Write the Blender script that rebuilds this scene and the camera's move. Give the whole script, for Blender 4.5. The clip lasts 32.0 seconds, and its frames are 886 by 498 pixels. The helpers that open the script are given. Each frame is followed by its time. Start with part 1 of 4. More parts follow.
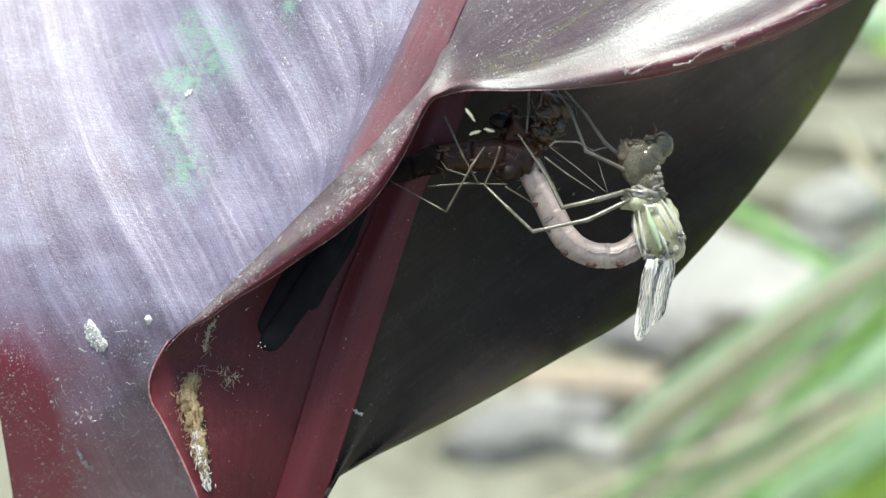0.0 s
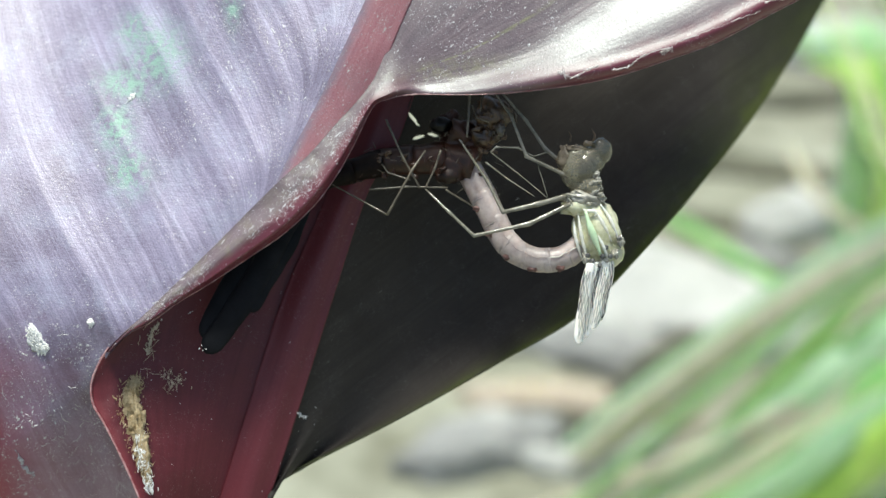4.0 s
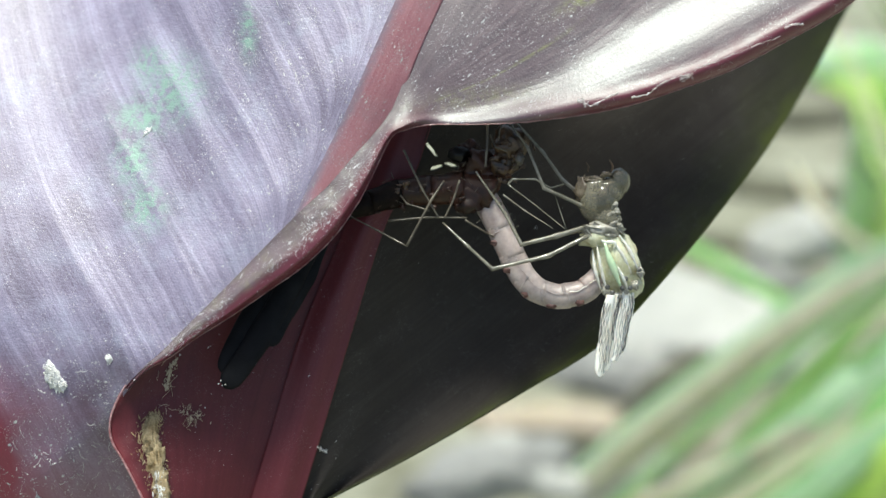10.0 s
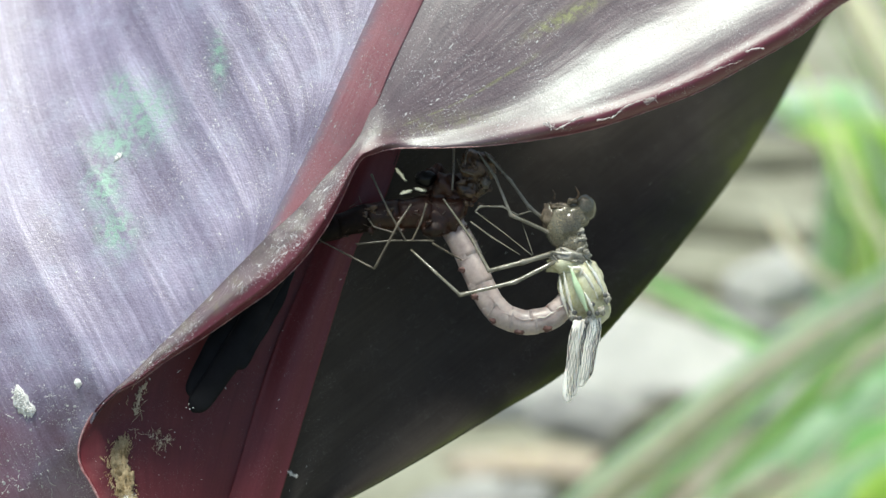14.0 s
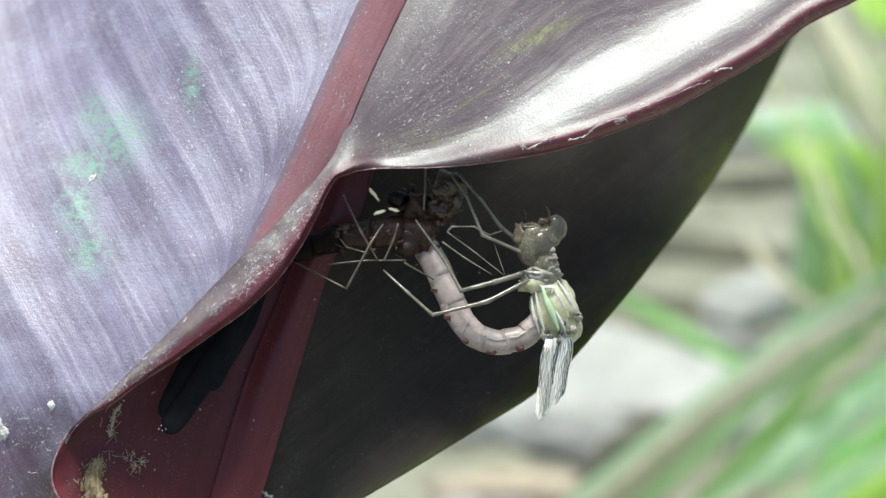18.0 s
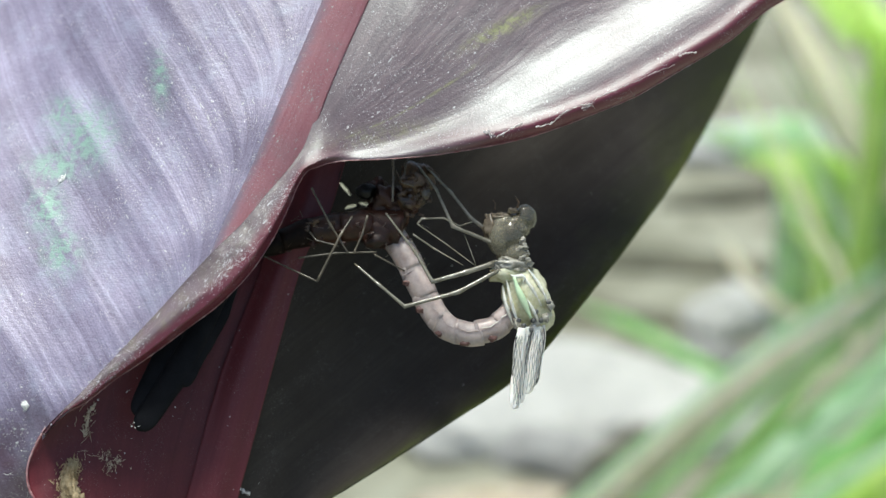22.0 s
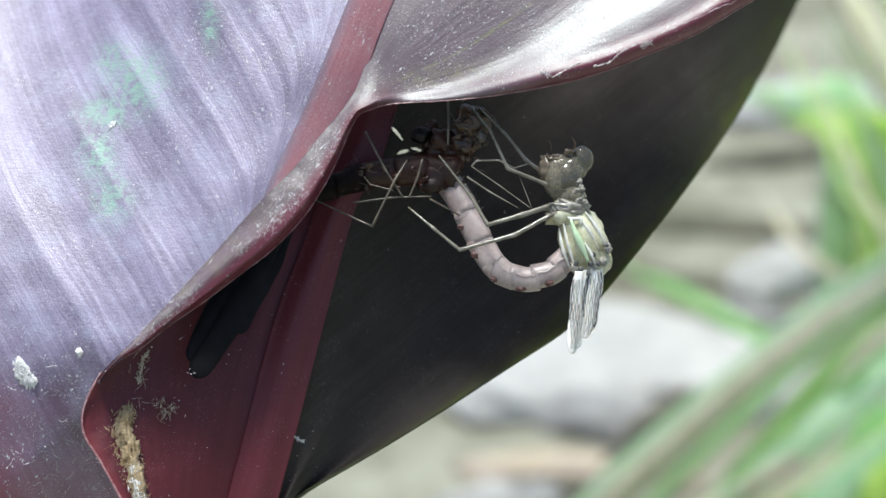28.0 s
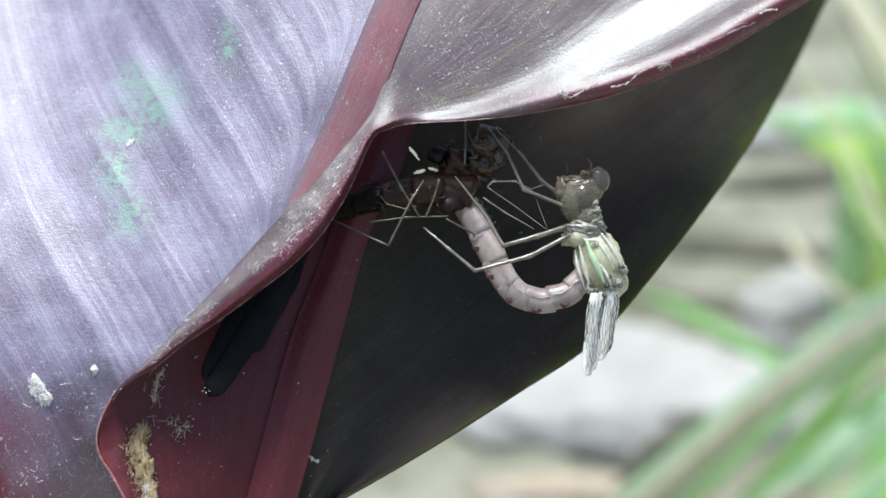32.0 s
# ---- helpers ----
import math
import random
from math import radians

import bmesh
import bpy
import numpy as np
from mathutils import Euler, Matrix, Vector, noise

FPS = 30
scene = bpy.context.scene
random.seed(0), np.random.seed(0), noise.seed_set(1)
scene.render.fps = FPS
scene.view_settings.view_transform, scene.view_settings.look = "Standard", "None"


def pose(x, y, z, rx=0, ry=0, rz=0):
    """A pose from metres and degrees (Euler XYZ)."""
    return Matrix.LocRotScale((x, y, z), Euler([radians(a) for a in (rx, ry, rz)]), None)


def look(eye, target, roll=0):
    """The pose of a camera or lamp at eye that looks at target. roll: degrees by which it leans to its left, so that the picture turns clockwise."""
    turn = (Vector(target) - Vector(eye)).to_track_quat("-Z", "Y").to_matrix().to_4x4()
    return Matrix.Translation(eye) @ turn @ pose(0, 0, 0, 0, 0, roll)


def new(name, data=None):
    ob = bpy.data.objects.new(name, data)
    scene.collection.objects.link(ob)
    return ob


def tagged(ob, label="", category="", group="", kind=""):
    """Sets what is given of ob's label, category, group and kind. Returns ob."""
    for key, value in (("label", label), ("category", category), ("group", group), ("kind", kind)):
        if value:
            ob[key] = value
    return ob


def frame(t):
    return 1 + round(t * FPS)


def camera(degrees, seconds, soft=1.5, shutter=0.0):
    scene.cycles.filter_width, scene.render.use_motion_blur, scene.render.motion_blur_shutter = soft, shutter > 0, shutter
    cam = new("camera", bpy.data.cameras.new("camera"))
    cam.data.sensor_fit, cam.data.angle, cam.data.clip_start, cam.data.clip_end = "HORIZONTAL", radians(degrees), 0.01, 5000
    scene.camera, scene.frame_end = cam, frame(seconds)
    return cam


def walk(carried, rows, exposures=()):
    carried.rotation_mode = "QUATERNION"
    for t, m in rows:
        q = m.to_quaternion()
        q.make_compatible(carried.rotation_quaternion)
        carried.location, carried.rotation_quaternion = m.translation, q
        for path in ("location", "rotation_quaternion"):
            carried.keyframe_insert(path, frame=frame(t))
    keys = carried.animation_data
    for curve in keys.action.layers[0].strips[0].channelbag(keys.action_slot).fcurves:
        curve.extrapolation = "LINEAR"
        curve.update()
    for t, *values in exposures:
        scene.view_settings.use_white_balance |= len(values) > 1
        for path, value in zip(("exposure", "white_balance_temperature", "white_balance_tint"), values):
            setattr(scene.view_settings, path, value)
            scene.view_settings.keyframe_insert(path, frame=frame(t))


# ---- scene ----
# The stage: x to the right, y away from the eye, z up, tilted with the line of sight.
EYE, TILT = 0.56, -32.0
STAGE = pose(0, 0, EYE, TILT)
DIST = 0.1            # from the eye to the leaf
UNIT = 0.0000464234   # one leaf unit in metres
cam = camera(40.0, 32.0)
cam.data.dof.use_dof = True
cam.data.dof.focus_distance = 0.1018
cam.data.dof.aperture_fstop = 20.0
# seconds; millimetres along x, y, z; yaw, pitch, roll
PATH = [
    (0, 0.42, -0.03, 1.38, 1.383, -1.679, 0.250),
    (0.5, 1.02, 0.10, 0.52, 1.447, -1.026, -0.100),
    (1, 1.31, 0.07, 0.01, 1.440, -0.326, -0.367),
    (1.5, 1.33, 0.38, -0.02, 1.343, -0.157, -0.828),
    (2, 1.84, 0.09, -0.33, 1.281, -0.126, -0.580),
    (2.5, 2.12, 0.02, -0.61, 1.045, -0.974, -0.354),
    (4.5, 0.98, -1.04, 0.28, -1.285, -0.625, 0.664),
    (5, 0.58, -0.61, 0.71, -1.325, 0.226, 1.030),
    (5.5, -0.68, 0.10, 1.70, -0.297, 1.904, 0.284),
    (6, -0.75, -0.15, 1.56, -0.070, 1.314, 0.085),
    (6.5, -0.44, -0.16, 1.56, 0.193, 0.371, 0.005),
    (7, -0.27, -0.25, 1.56, 0.135, 0.096, -0.003),
    (7.5, -0.46, -0.21, 1.47, 0.005, -0.117, -0.128),
    (8, -0.29, -0.00, 0.48, 0.046, -0.477, 0.143),
    (8.5, -0.31, -0.14, 0.55, -0.135, -0.360, -0.000),
    (9, -0.00, 0.00, 0.00, -0.000, 0.000, -0.000),
    (9.5, -0.14, -0.03, 0.61, -0.206, -0.075, 0.136),
    (10, -0.04, 0.06, 0.71, -0.641, 0.279, 1.059),
    (10.5, 0.76, -0.99, -0.24, -1.905, 3.871, 1.565),
    (11, 0.91, -0.96, -0.75, -1.960, 3.418, 1.692),
    (11.5, 0.77, -1.07, -1.11, -2.231, 3.341, 1.734),
    (12, 0.65, -1.14, -0.95, -2.450, 3.044, 1.674),
    (12.5, 1.10, -1.17, -1.14, -2.389, 3.025, 1.656),
    (13, 1.10, -1.06, -1.48, -2.120, 2.968, 1.529),
    (13.5, 0.91, -0.70, -1.46, -1.773, 2.509, 1.456),
    (15.5, 0.56, -0.85, -1.17, -1.633, 2.491, 1.319),
    (16, 0.57, -0.86, -1.19, -1.837, 2.530, 1.329),
    (16.5, 1.22, -1.04, -1.48, -1.944, 2.703, 1.637),
    (17, 1.30, -1.16, -1.80, -2.285, 2.758, 1.720),
    (17.5, 1.28, -1.24, -1.46, -2.509, 3.024, 1.841),
    (18, 1.12, -1.27, -1.63, -2.726, 3.490, 1.809),
    (18.5, 1.30, -1.32, -1.70, -2.740, 3.963, 1.881),
    (19, 0.97, -0.99, -2.21, -2.793, 4.141, 2.169),
    (19.5, 1.55, -1.28, -2.70, -2.801, 4.251, 2.738),
    (20, 1.25, -1.37, -3.22, -3.263, 4.583, 3.173),
    (20.5, 1.10, -1.43, -2.94, -3.325, 4.986, 2.853),
    (21, 1.44, -1.42, -2.63, -3.111, 5.145, 2.695),
    (21.5, 1.90, -1.59, -2.95, -3.061, 5.159, 2.694),
    (22, 1.82, -1.43, -4.44, -3.644, 4.525, 3.351),
    (22.5, 1.75, -1.31, -4.82, -3.750, 3.922, 3.675),
    (23, 1.42, -1.26, -4.88, -3.922, 4.277, 3.656),
    (23.5, 1.63, -1.18, -4.93, -3.790, 4.569, 3.729),
    (24, 1.97, -1.24, -4.93, -3.567, 4.803, 3.727),
    (24.5, 2.26, -1.40, -4.80, -3.548, 4.869, 3.882),
    (25, 1.33, -0.83, -4.65, -3.508, 4.885, 3.683),
    (25.5, 0.64, -0.38, -5.08, -3.168, 4.911, 3.409),
    (26, 0.55, 0.22, -5.75, -2.334, 3.522, 3.225),
    (26.5, 0.65, 0.30, -5.58, -2.003, 2.930, 3.344),
    (28.5, 0.50, 0.58, -6.12, -1.634, 3.182, 3.566),
    (29, 0.36, 0.56, -5.98, -1.596, 3.394, 3.403),
    (29.5, 0.29, 0.67, -6.05, -1.558, 3.436, 3.327),
    (30, 0.27, 0.63, -5.98, -1.561, 3.578, 3.246),
    (30.5, 0.44, 0.61, -6.12, -1.428, 3.696, 3.412),
    (31, 0.72, 0.57, -5.99, -1.226, 3.923, 3.353),
    (31.5, 0.54, 0.70, -6.08, -1.149, 4.102, 3.226),
    (32, 0.28, 0.77, -6.12, -1.117, 4.081, 3.115),
]
EXPOSURES = [(0.0, 0.46, 6560, 1), (4.5, 0.45, 6500, -1), (6.0, 0.42, 6430, -1), (8.0, 0.46, 6580, -1), (9.5, 0.46, 6580, -1),
             (10.5, 0.37, 6590, -2), (17.0, 0.36, 6590, -2), (19.0, 0.34, 6330, 2), (22.0, 0.30, 6440, 1), (24.5, 0.30, 6400, 2),
             (25.5, 0.33, 6270, 4), (28.5, 0.35, 6200, 5), (32.0, 0.36, 6150, 5)]
walk(cam, [(t, STAGE @ pose(x / 1000, y / 1000, z / 1000, 0, 0, yaw) @ pose(0, 0, 0, pitch) @ pose(0, 0, 0, 90, roll))
           for t, x, y, z, yaw, pitch, roll in PATH], EXPOSURES)
from mathutils.bvhtree import BVHTree

# ---- world and light ----
world = bpy.data.worlds.new("overcast_sky")
scene.world = world
world.use_nodes = True
wn = world.node_tree
sky = wn.nodes.new("ShaderNodeTexSky")
sky.sky_type, sky.sun_disc = "NISHITA", False
sky.sun_elevation, sky.sun_rotation = radians(81), radians(-40)
sky.air_density, sky.dust_density, sky.ozone_density = 1.0, 4.0, 1.0
wn.links.new(sky.outputs[0], wn.nodes["Background"].inputs[0])
wn.nodes["Background"].inputs[1].default_value = 0.12
sun_data = bpy.data.lights.new("sun", "SUN")
sun_data.energy, sun_data.angle, sun_data.color = 3.2, radians(16), (1.0, 0.98, 0.95)
sun = new("sun", sun_data)
sun.matrix_world = look((0, 0, 3), Vector((0, 0, 3)) - Vector((-0.10, 0.12, 0.99)))


# ---- materials ----
def material(name, rough=0.5, spec=0.5, metal=0.0):
    m = bpy.data.materials.new(name)
    m.use_nodes = True
    b = m.node_tree.nodes["Principled BSDF"]
    b.inputs["Roughness"].default_value = rough
    b.inputs["Specular IOR Level"].default_value = spec
    b.inputs["Metallic"].default_value = metal
    return m, m.node_tree, b


def noise_node(tree, vec, scale, detail=4.0, rough=0.55):
    n = tree.nodes.new("ShaderNodeTexNoise")
    n.inputs["Scale"].default_value, n.inputs["Detail"].default_value, n.inputs["Roughness"].default_value = scale, detail, rough
    if vec is not None:
        tree.links.new(vec, n.inputs["Vector"])
    return n.outputs["Fac"]


def ramp(tree, fac, stops):
    r = tree.nodes.new("ShaderNodeValToRGB")
    e = r.color_ramp.elements
    while len(e) < len(stops):
        e.new(0.5)
    for k, (p, c) in zip(e, stops):
        k.position, k.color = p, (*c, 1) if len(c) == 3 else c
    tree.links.new(fac, r.inputs[0])
    return r.outputs[0]


def mix(tree, fac, a, b):
    n = tree.nodes.new("ShaderNodeMix")
    n.data_type = "RGBA"
    for sock, v in ((n.inputs[0], fac), (n.inputs[6], a), (n.inputs[7], b)):
        if isinstance(v, (int, float)):
            sock.default_value = v
        elif isinstance(v, tuple):
            sock.default_value = (*v, 1)
        else:
            tree.links.new(v, sock)
    return n.outputs[2]


def calc(tree, op, a, b=0.0, clamp=False):
    n = tree.nodes.new("ShaderNodeMath")
    n.operation, n.use_clamp = op, clamp
    for sock, v in zip(n.inputs, (a, b)):
        if isinstance(v, (int, float)):
            sock.default_value = v
        else:
            tree.links.new(v, sock)
    return n.outputs[0]


def scaled(tree, vec, s):
    n = tree.nodes.new("ShaderNodeVectorMath")
    n.operation = "MULTIPLY"
    tree.links.new(vec, n.inputs[0])
    n.inputs[1].default_value = s
    return n.outputs[0]


def bump(tree, b, height, strength, distance):
    n = tree.nodes.new("ShaderNodeBump")
    n.inputs["Strength"].default_value, n.inputs["Distance"].default_value = strength, distance
    tree.links.new(height, n.inputs["Height"])
    tree.links.new(n.outputs[0], b.inputs["Normal"])
    tree.links.new(n.outputs[0], b.inputs["Coat Normal"])


def objco(tree):
    return tree.nodes.new("ShaderNodeTexCoord").outputs["Object"]


def attr(tree, name):
    n = tree.nodes.new("ShaderNodeAttribute")
    n.attribute_name = name
    return n


def leaf_material(name, dark, light, edge, stain, rough, spec, coat, fine=1.0, trans=0.0, coat_rough=0.34, specks=0.15, bloom_weight=0.0, bloom_colour=(0.4, 0.4, 0.45), line_weight=0.5, sheen_tint=None, spread=(0.58, 1.04), streak=0.0, crinkle=0.0):
    """Leaf skin with veins along the map's second axis; 'tone' holds x: stain, y: edge colour."""
    m, t, b = material(name, rough, spec)
    uv = attr(t, "veins").outputs["Vector"]
    tone = t.nodes.new("ShaderNodeSeparateXYZ")
    t.links.new(attr(t, "tone").outputs["Vector"], tone.inputs[0])
    o = objco(t)
    lines = noise_node(t, scaled(t, uv, (2600.0, 60.0, 1.0)), 1.0, 4.0, 0.6)
    broad = noise_node(t, scaled(t, uv, (420.0, 25.0, 1.0)), 1.0, 2.0)
    grain = noise_node(t, o, 6500.0, 2.0)
    blot = noise_node(t, o, 160.0, 6.0, 0.62)
    f = calc(t, "ADD", calc(t, "MULTIPLY", lines, line_weight), calc(t, "ADD", calc(t, "MULTIPLY", broad, 0.75 - line_weight), calc(t, "MULTIPLY", blot, 0.55)))
    f = calc(t, "ADD", f, calc(t, "MULTIPLY", grain, 0.30))
    col = mix(t, ramp(t, f, [(spread[0], (0, 0, 0)), (spread[1], (1, 1, 1))]), dark, light)
    thin = ramp(t, noise_node(t, scaled(t, uv, (5600.0, 80.0, 1.0)), 1.0, 3.0), [(0.40, (1, 1, 1)), (0.56, (0, 0, 0))])
    col = mix(t, calc(t, "MULTIPLY", thin, streak), col, dark)
    bloom = ramp(t, noise_node(t, o, 300.0, 7.0, 0.68), [(0.50, (0, 0, 0)), (0.72, (1, 1, 1))])
    col = mix(t, calc(t, "MULTIPLY", bloom, bloom_weight), col, bloom_colour)
    st = calc(t, "MULTIPLY", tone.outputs[0], ramp(t, noise_node(t, o, 1400.0, 7.0, 0.75), [(0.40, (0, 0, 0)), (0.56, (1, 1, 1))]))
    col = mix(t, st, col, stain)
    col = mix(t, tone.outputs[1], col, edge)
    speck = ramp(t, noise_node(t, o, 9000.0, 2.0, 0.6), [(0.63, (0, 0, 0)), (0.68, (1, 1, 1))])
    speck = calc(t, "MULTIPLY", speck, ramp(t, noise_node(t, o, 420.0, 3.0), [(0.46, (0, 0, 0)), (0.62, (1, 1, 1))]))
    col = mix(t, calc(t, "MULTIPLY", speck, specks), col, (0.72, 0.70, 0.71))
    t.links.new(col, b.inputs["Base Color"])
    rg = calc(t, "ADD", calc(t, "MULTIPLY", blot, 0.25), rough - 0.1)
    t.links.new(rg, b.inputs["Roughness"])
    t.links.new(calc(t, "MULTIPLY", calc(t, "SUBTRACT", 1.0, calc(t, "MULTIPLY", tone.outputs[1], 0.8)), coat), b.inputs["Coat Weight"])
    b.inputs["Coat Roughness"].default_value = coat_rough
    h = calc(t, "ADD", calc(t, "MULTIPLY", lines, 1.0), calc(t, "MULTIPLY", grain, 1.0))
    if crinkle:
        h = calc(t, "ADD", h, calc(t, "MULTIPLY", noise_node(t, scaled(t, uv, (1500.0, 3600.0, 1.0)), 1.0, 3.0), crinkle))
    bump(t, b, h, 0.36 * fine, 0.00006)
    if sheen_tint:
        b.inputs["Specular Tint"].default_value = (*sheen_tint, 1)
    if trans:
        b.inputs["Subsurface Weight"].default_value = trans
        b.inputs["Subsurface Radius"].default_value = (0.001, 0.0004, 0.0004)
    return m


def mottled(name, c1, c2, scale, rough=0.5, spec=0.5, coat=0.0, bumped=0.4, depth=0.00005, through_light=0.0, metal=0.0, soft_light=0.0):
    m, t, b = material(name, rough, spec, metal)
    o = objco(t)
    n1 = noise_node(t, o, scale, 5.0, 0.6)
    n2 = noise_node(t, o, scale * 7, 3.0)
    f = calc(t, "ADD", calc(t, "MULTIPLY", n1, 0.7), calc(t, "MULTIPLY", n2, 0.3))
    t.links.new(ramp(t, f, [(0.36, c1), (0.64, c2)]), b.inputs["Base Color"])
    b.inputs["Coat Weight"].default_value, b.inputs["Coat Roughness"].default_value = coat, 0.12
    bump(t, b, f, bumped, depth)
    if soft_light:
        b.inputs["Subsurface Weight"].default_value, b.inputs["Subsurface Scale"].default_value = soft_light, 0.0008
        b.inputs["Subsurface Radius"].default_value = (1.0, 0.8, 0.65)
    if through_light:
        b.inputs["Transmission Weight"].default_value = through_light
        b.inputs["IOR"].default_value = 1.35
    return m


LILAC = leaf_material("purple_leaf_skin", (0.125, 0.097, 0.162), (0.42, 0.38, 0.54), (0.25, 0.009, 0.048), (0.26, 0.43, 0.35), 0.5, 0.9, 0.6, 1.1, coat_rough=0.52,
                      specks=1.0, bloom_weight=0.5, bloom_colour=(0.41, 0.43, 0.56), line_weight=0.27, spread=(0.64, 1.0), streak=0.36, crinkle=1.6)
WINE = leaf_material("wine_leaf_skin", (0.062, 0.034, 0.044), (0.21, 0.14, 0.155), (0.13, 0.011, 0.028), (0.26, 0.26, 0.10), 0.43, 0.8, 0.70, 1.2, coat_rough=0.37,
                     specks=1.0, bloom_weight=0.3, bloom_colour=(0.23, 0.19, 0.20), line_weight=0.42, sheen_tint=(0.85, 1.0, 1.0), streak=0.3)
MIDRIB = leaf_material("red_midrib_skin", (0.42, 0.150, 0.188), (0.60, 0.325, 0.375), (0.33, 0.29, 0.38), (0.3, 0.1, 0.1), 0.5, 0.4, 0.1, 1.2,
                       specks=0.9, bloom_weight=0.4, bloom_colour=(0.38, 0.24, 0.27))
RED = leaf_material("red_leaf_underside", (0.064, 0.0065, 0.010), (0.112, 0.017, 0.024), (0.15, 0.02, 0.028), (0.1, 0.02, 0.02), 0.5, 0.4, 0.1, 0.6)
RED_RIB = leaf_material("red_underside_midrib", (0.090, 0.011, 0.017), (0.134, 0.026, 0.033), (0.092, 0.012, 0.017), (0.2, 0.05, 0.05), 0.45, 0.4, 0.1, 0.6)
# Near-black base holds the fold's shade in the colour; green margin is its own.
DARK = leaf_material("shaded_leaf_underside", (0.030, 0.0255, 0.023), (0.056, 0.049, 0.043), (0.085, 0.105, 0.020), (0.038, 0.046, 0.012), 0.62, 0.12, 0.0, 0.6)
PALE = mottled("pale_soft_skin", (0.33, 0.265, 0.247), (0.53, 0.445, 0.415), 450.0, 0.42, 0.5, 0.2, 0.35, 0.00005, soft_light=0.5)
GREENISH = mottled("pale_green_skin", (0.42, 0.40, 0.22), (0.78, 0.77, 0.58), 500.0, 0.25, 0.5, 0.8, 0.7, 0.0001, soft_light=0.35)
STRIPE = mottled("mint_green_stripe", (0.5, 0.68, 0.42), (0.68, 0.82, 0.58), 900.0, 0.3, 0.5, 0.4)
IVORY = mottled("ivory_fold_skin", (0.66, 0.63, 0.54), (0.90, 0.88, 0.80), 900.0, 0.22, 0.5, 0.8, soft_light=0.4)
GLASSY = mottled("clear_head_skin", (0.26, 0.23, 0.155), (0.46, 0.42, 0.30), 700.0, 0.16, 0.5, 0.6, 0.6, 0.00008, 0.6)
CLEAR = mottled("clear_wrinkled_skin", (0.32, 0.30, 0.24), (0.66, 0.63, 0.55), 1500.0, 0.15, 0.5, 0.6, 0.7, 0.0001, through_light=0.28)
EYE_SKIN = mottled("clear_eye_skin", (0.21, 0.19, 0.13), (0.35, 0.32, 0.225), 900.0, 0.10, 0.5, 0.6, 0.15, 0.00004, 0.72)
EYE_SKIN.node_tree.nodes["Principled BSDF"].inputs["Coat Roughness"].default_value = 0.04
EYE_SKIN.node_tree.nodes["Principled BSDF"].inputs["Coat Weight"].default_value = 1.0
TAWNY = mottled("tawny_skin", (0.012, 0.007, 0.004), (0.13, 0.070, 0.030), 1300.0, 0.35, 0.5, 0.3)
CROWN = mottled("tan_crown_skin", (0.17, 0.125, 0.08), (0.36, 0.29, 0.20), 1200.0, 0.25, 0.5, 0.5, 0.7, 0.0001, 0.4)
LEG = mottled("pale_leg_skin", (0.18, 0.165, 0.12), (0.37, 0.345, 0.28), 1100.0, 0.22, 0.6, 0.8, 0.4, 0.00005, 0.35)
WING = mottled("white_wing_skin", (0.92, 0.87, 0.77), (0.98, 0.94, 0.86), 900.0, 0.35, 0.5, 0.25, 0.3, 0.00005, soft_light=0.5)
VEIN = mottled("dark_wing_vein", (0.05, 0.05, 0.05), (0.16, 0.16, 0.15), 900.0, 0.4)
BROWN = mottled("brown_cast_skin", (0.0025, 0.002, 0.0015), (0.062, 0.021, 0.010), 330.0, 0.45, 0.4, 0.1, 0.6, 0.00008)
BLACKISH = mottled("blackish_cast_skin", (0.003, 0.0025, 0.002), (0.016, 0.008, 0.006), 400.0, 0.55, 0.12, 0.0, 0.5, 0.00008)
SKIN_LEG = mottled("dry_cast_leg", (0.035, 0.028, 0.02), (0.17, 0.145, 0.105), 1100.0, 0.35, 0.5, 0.3)
MARK = mottled("maroon_mark", (0.09, 0.04, 0.035), (0.20, 0.105, 0.09), 800.0, 0.5)
BLACK = mottled("black_gill_skin", (0.003, 0.003, 0.004), (0.008, 0.008, 0.010), 700.0, 0.6, 0.15, 0.0)
GLOSS = mottled("black_blister", (0.003, 0.003, 0.003), (0.008, 0.007, 0.005), 400.0, 0.35, 0.3, 0.0, 0.3)
CRUST = mottled("tan_crust", (0.22, 0.15, 0.07), (0.52, 0.43, 0.28), 900.0, 0.85, 0.2, 0.0, 0.9, 0.0003)
TUFT = mottled("pale_tan_fibre", (0.36, 0.28, 0.19), (0.68, 0.59, 0.47), 1200.0, 0.7, 0.3)
CHALK = mottled("chalky_white", (0.68, 0.67, 0.65), (0.92, 0.92, 0.90), 1500.0, 0.8, 0.3, 0.0, 0.7, 0.0002)
DUST = mottled("pale_dust", (0.38, 0.37, 0.38), (0.72, 0.71, 0.72), 600.0, 0.7, 0.3)
SILK = mottled("white_silk", (0.30, 0.24, 0.24), (0.82, 0.78, 0.77), 1300.0, 0.35, 0.5, 0.2)
STALK = mottled("canna_stalk", (0.08, 0.05, 0.03), (0.16, 0.1, 0.06), 60.0)


# ---- mesh helpers ----
def at(u, v, d=0.0):
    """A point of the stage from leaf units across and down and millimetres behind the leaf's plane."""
    k = UNIT * (DIST + d / 1000) / DIST
    return Vector(((u - 784) * k, DIST + d / 1000, (441 - v) * k))


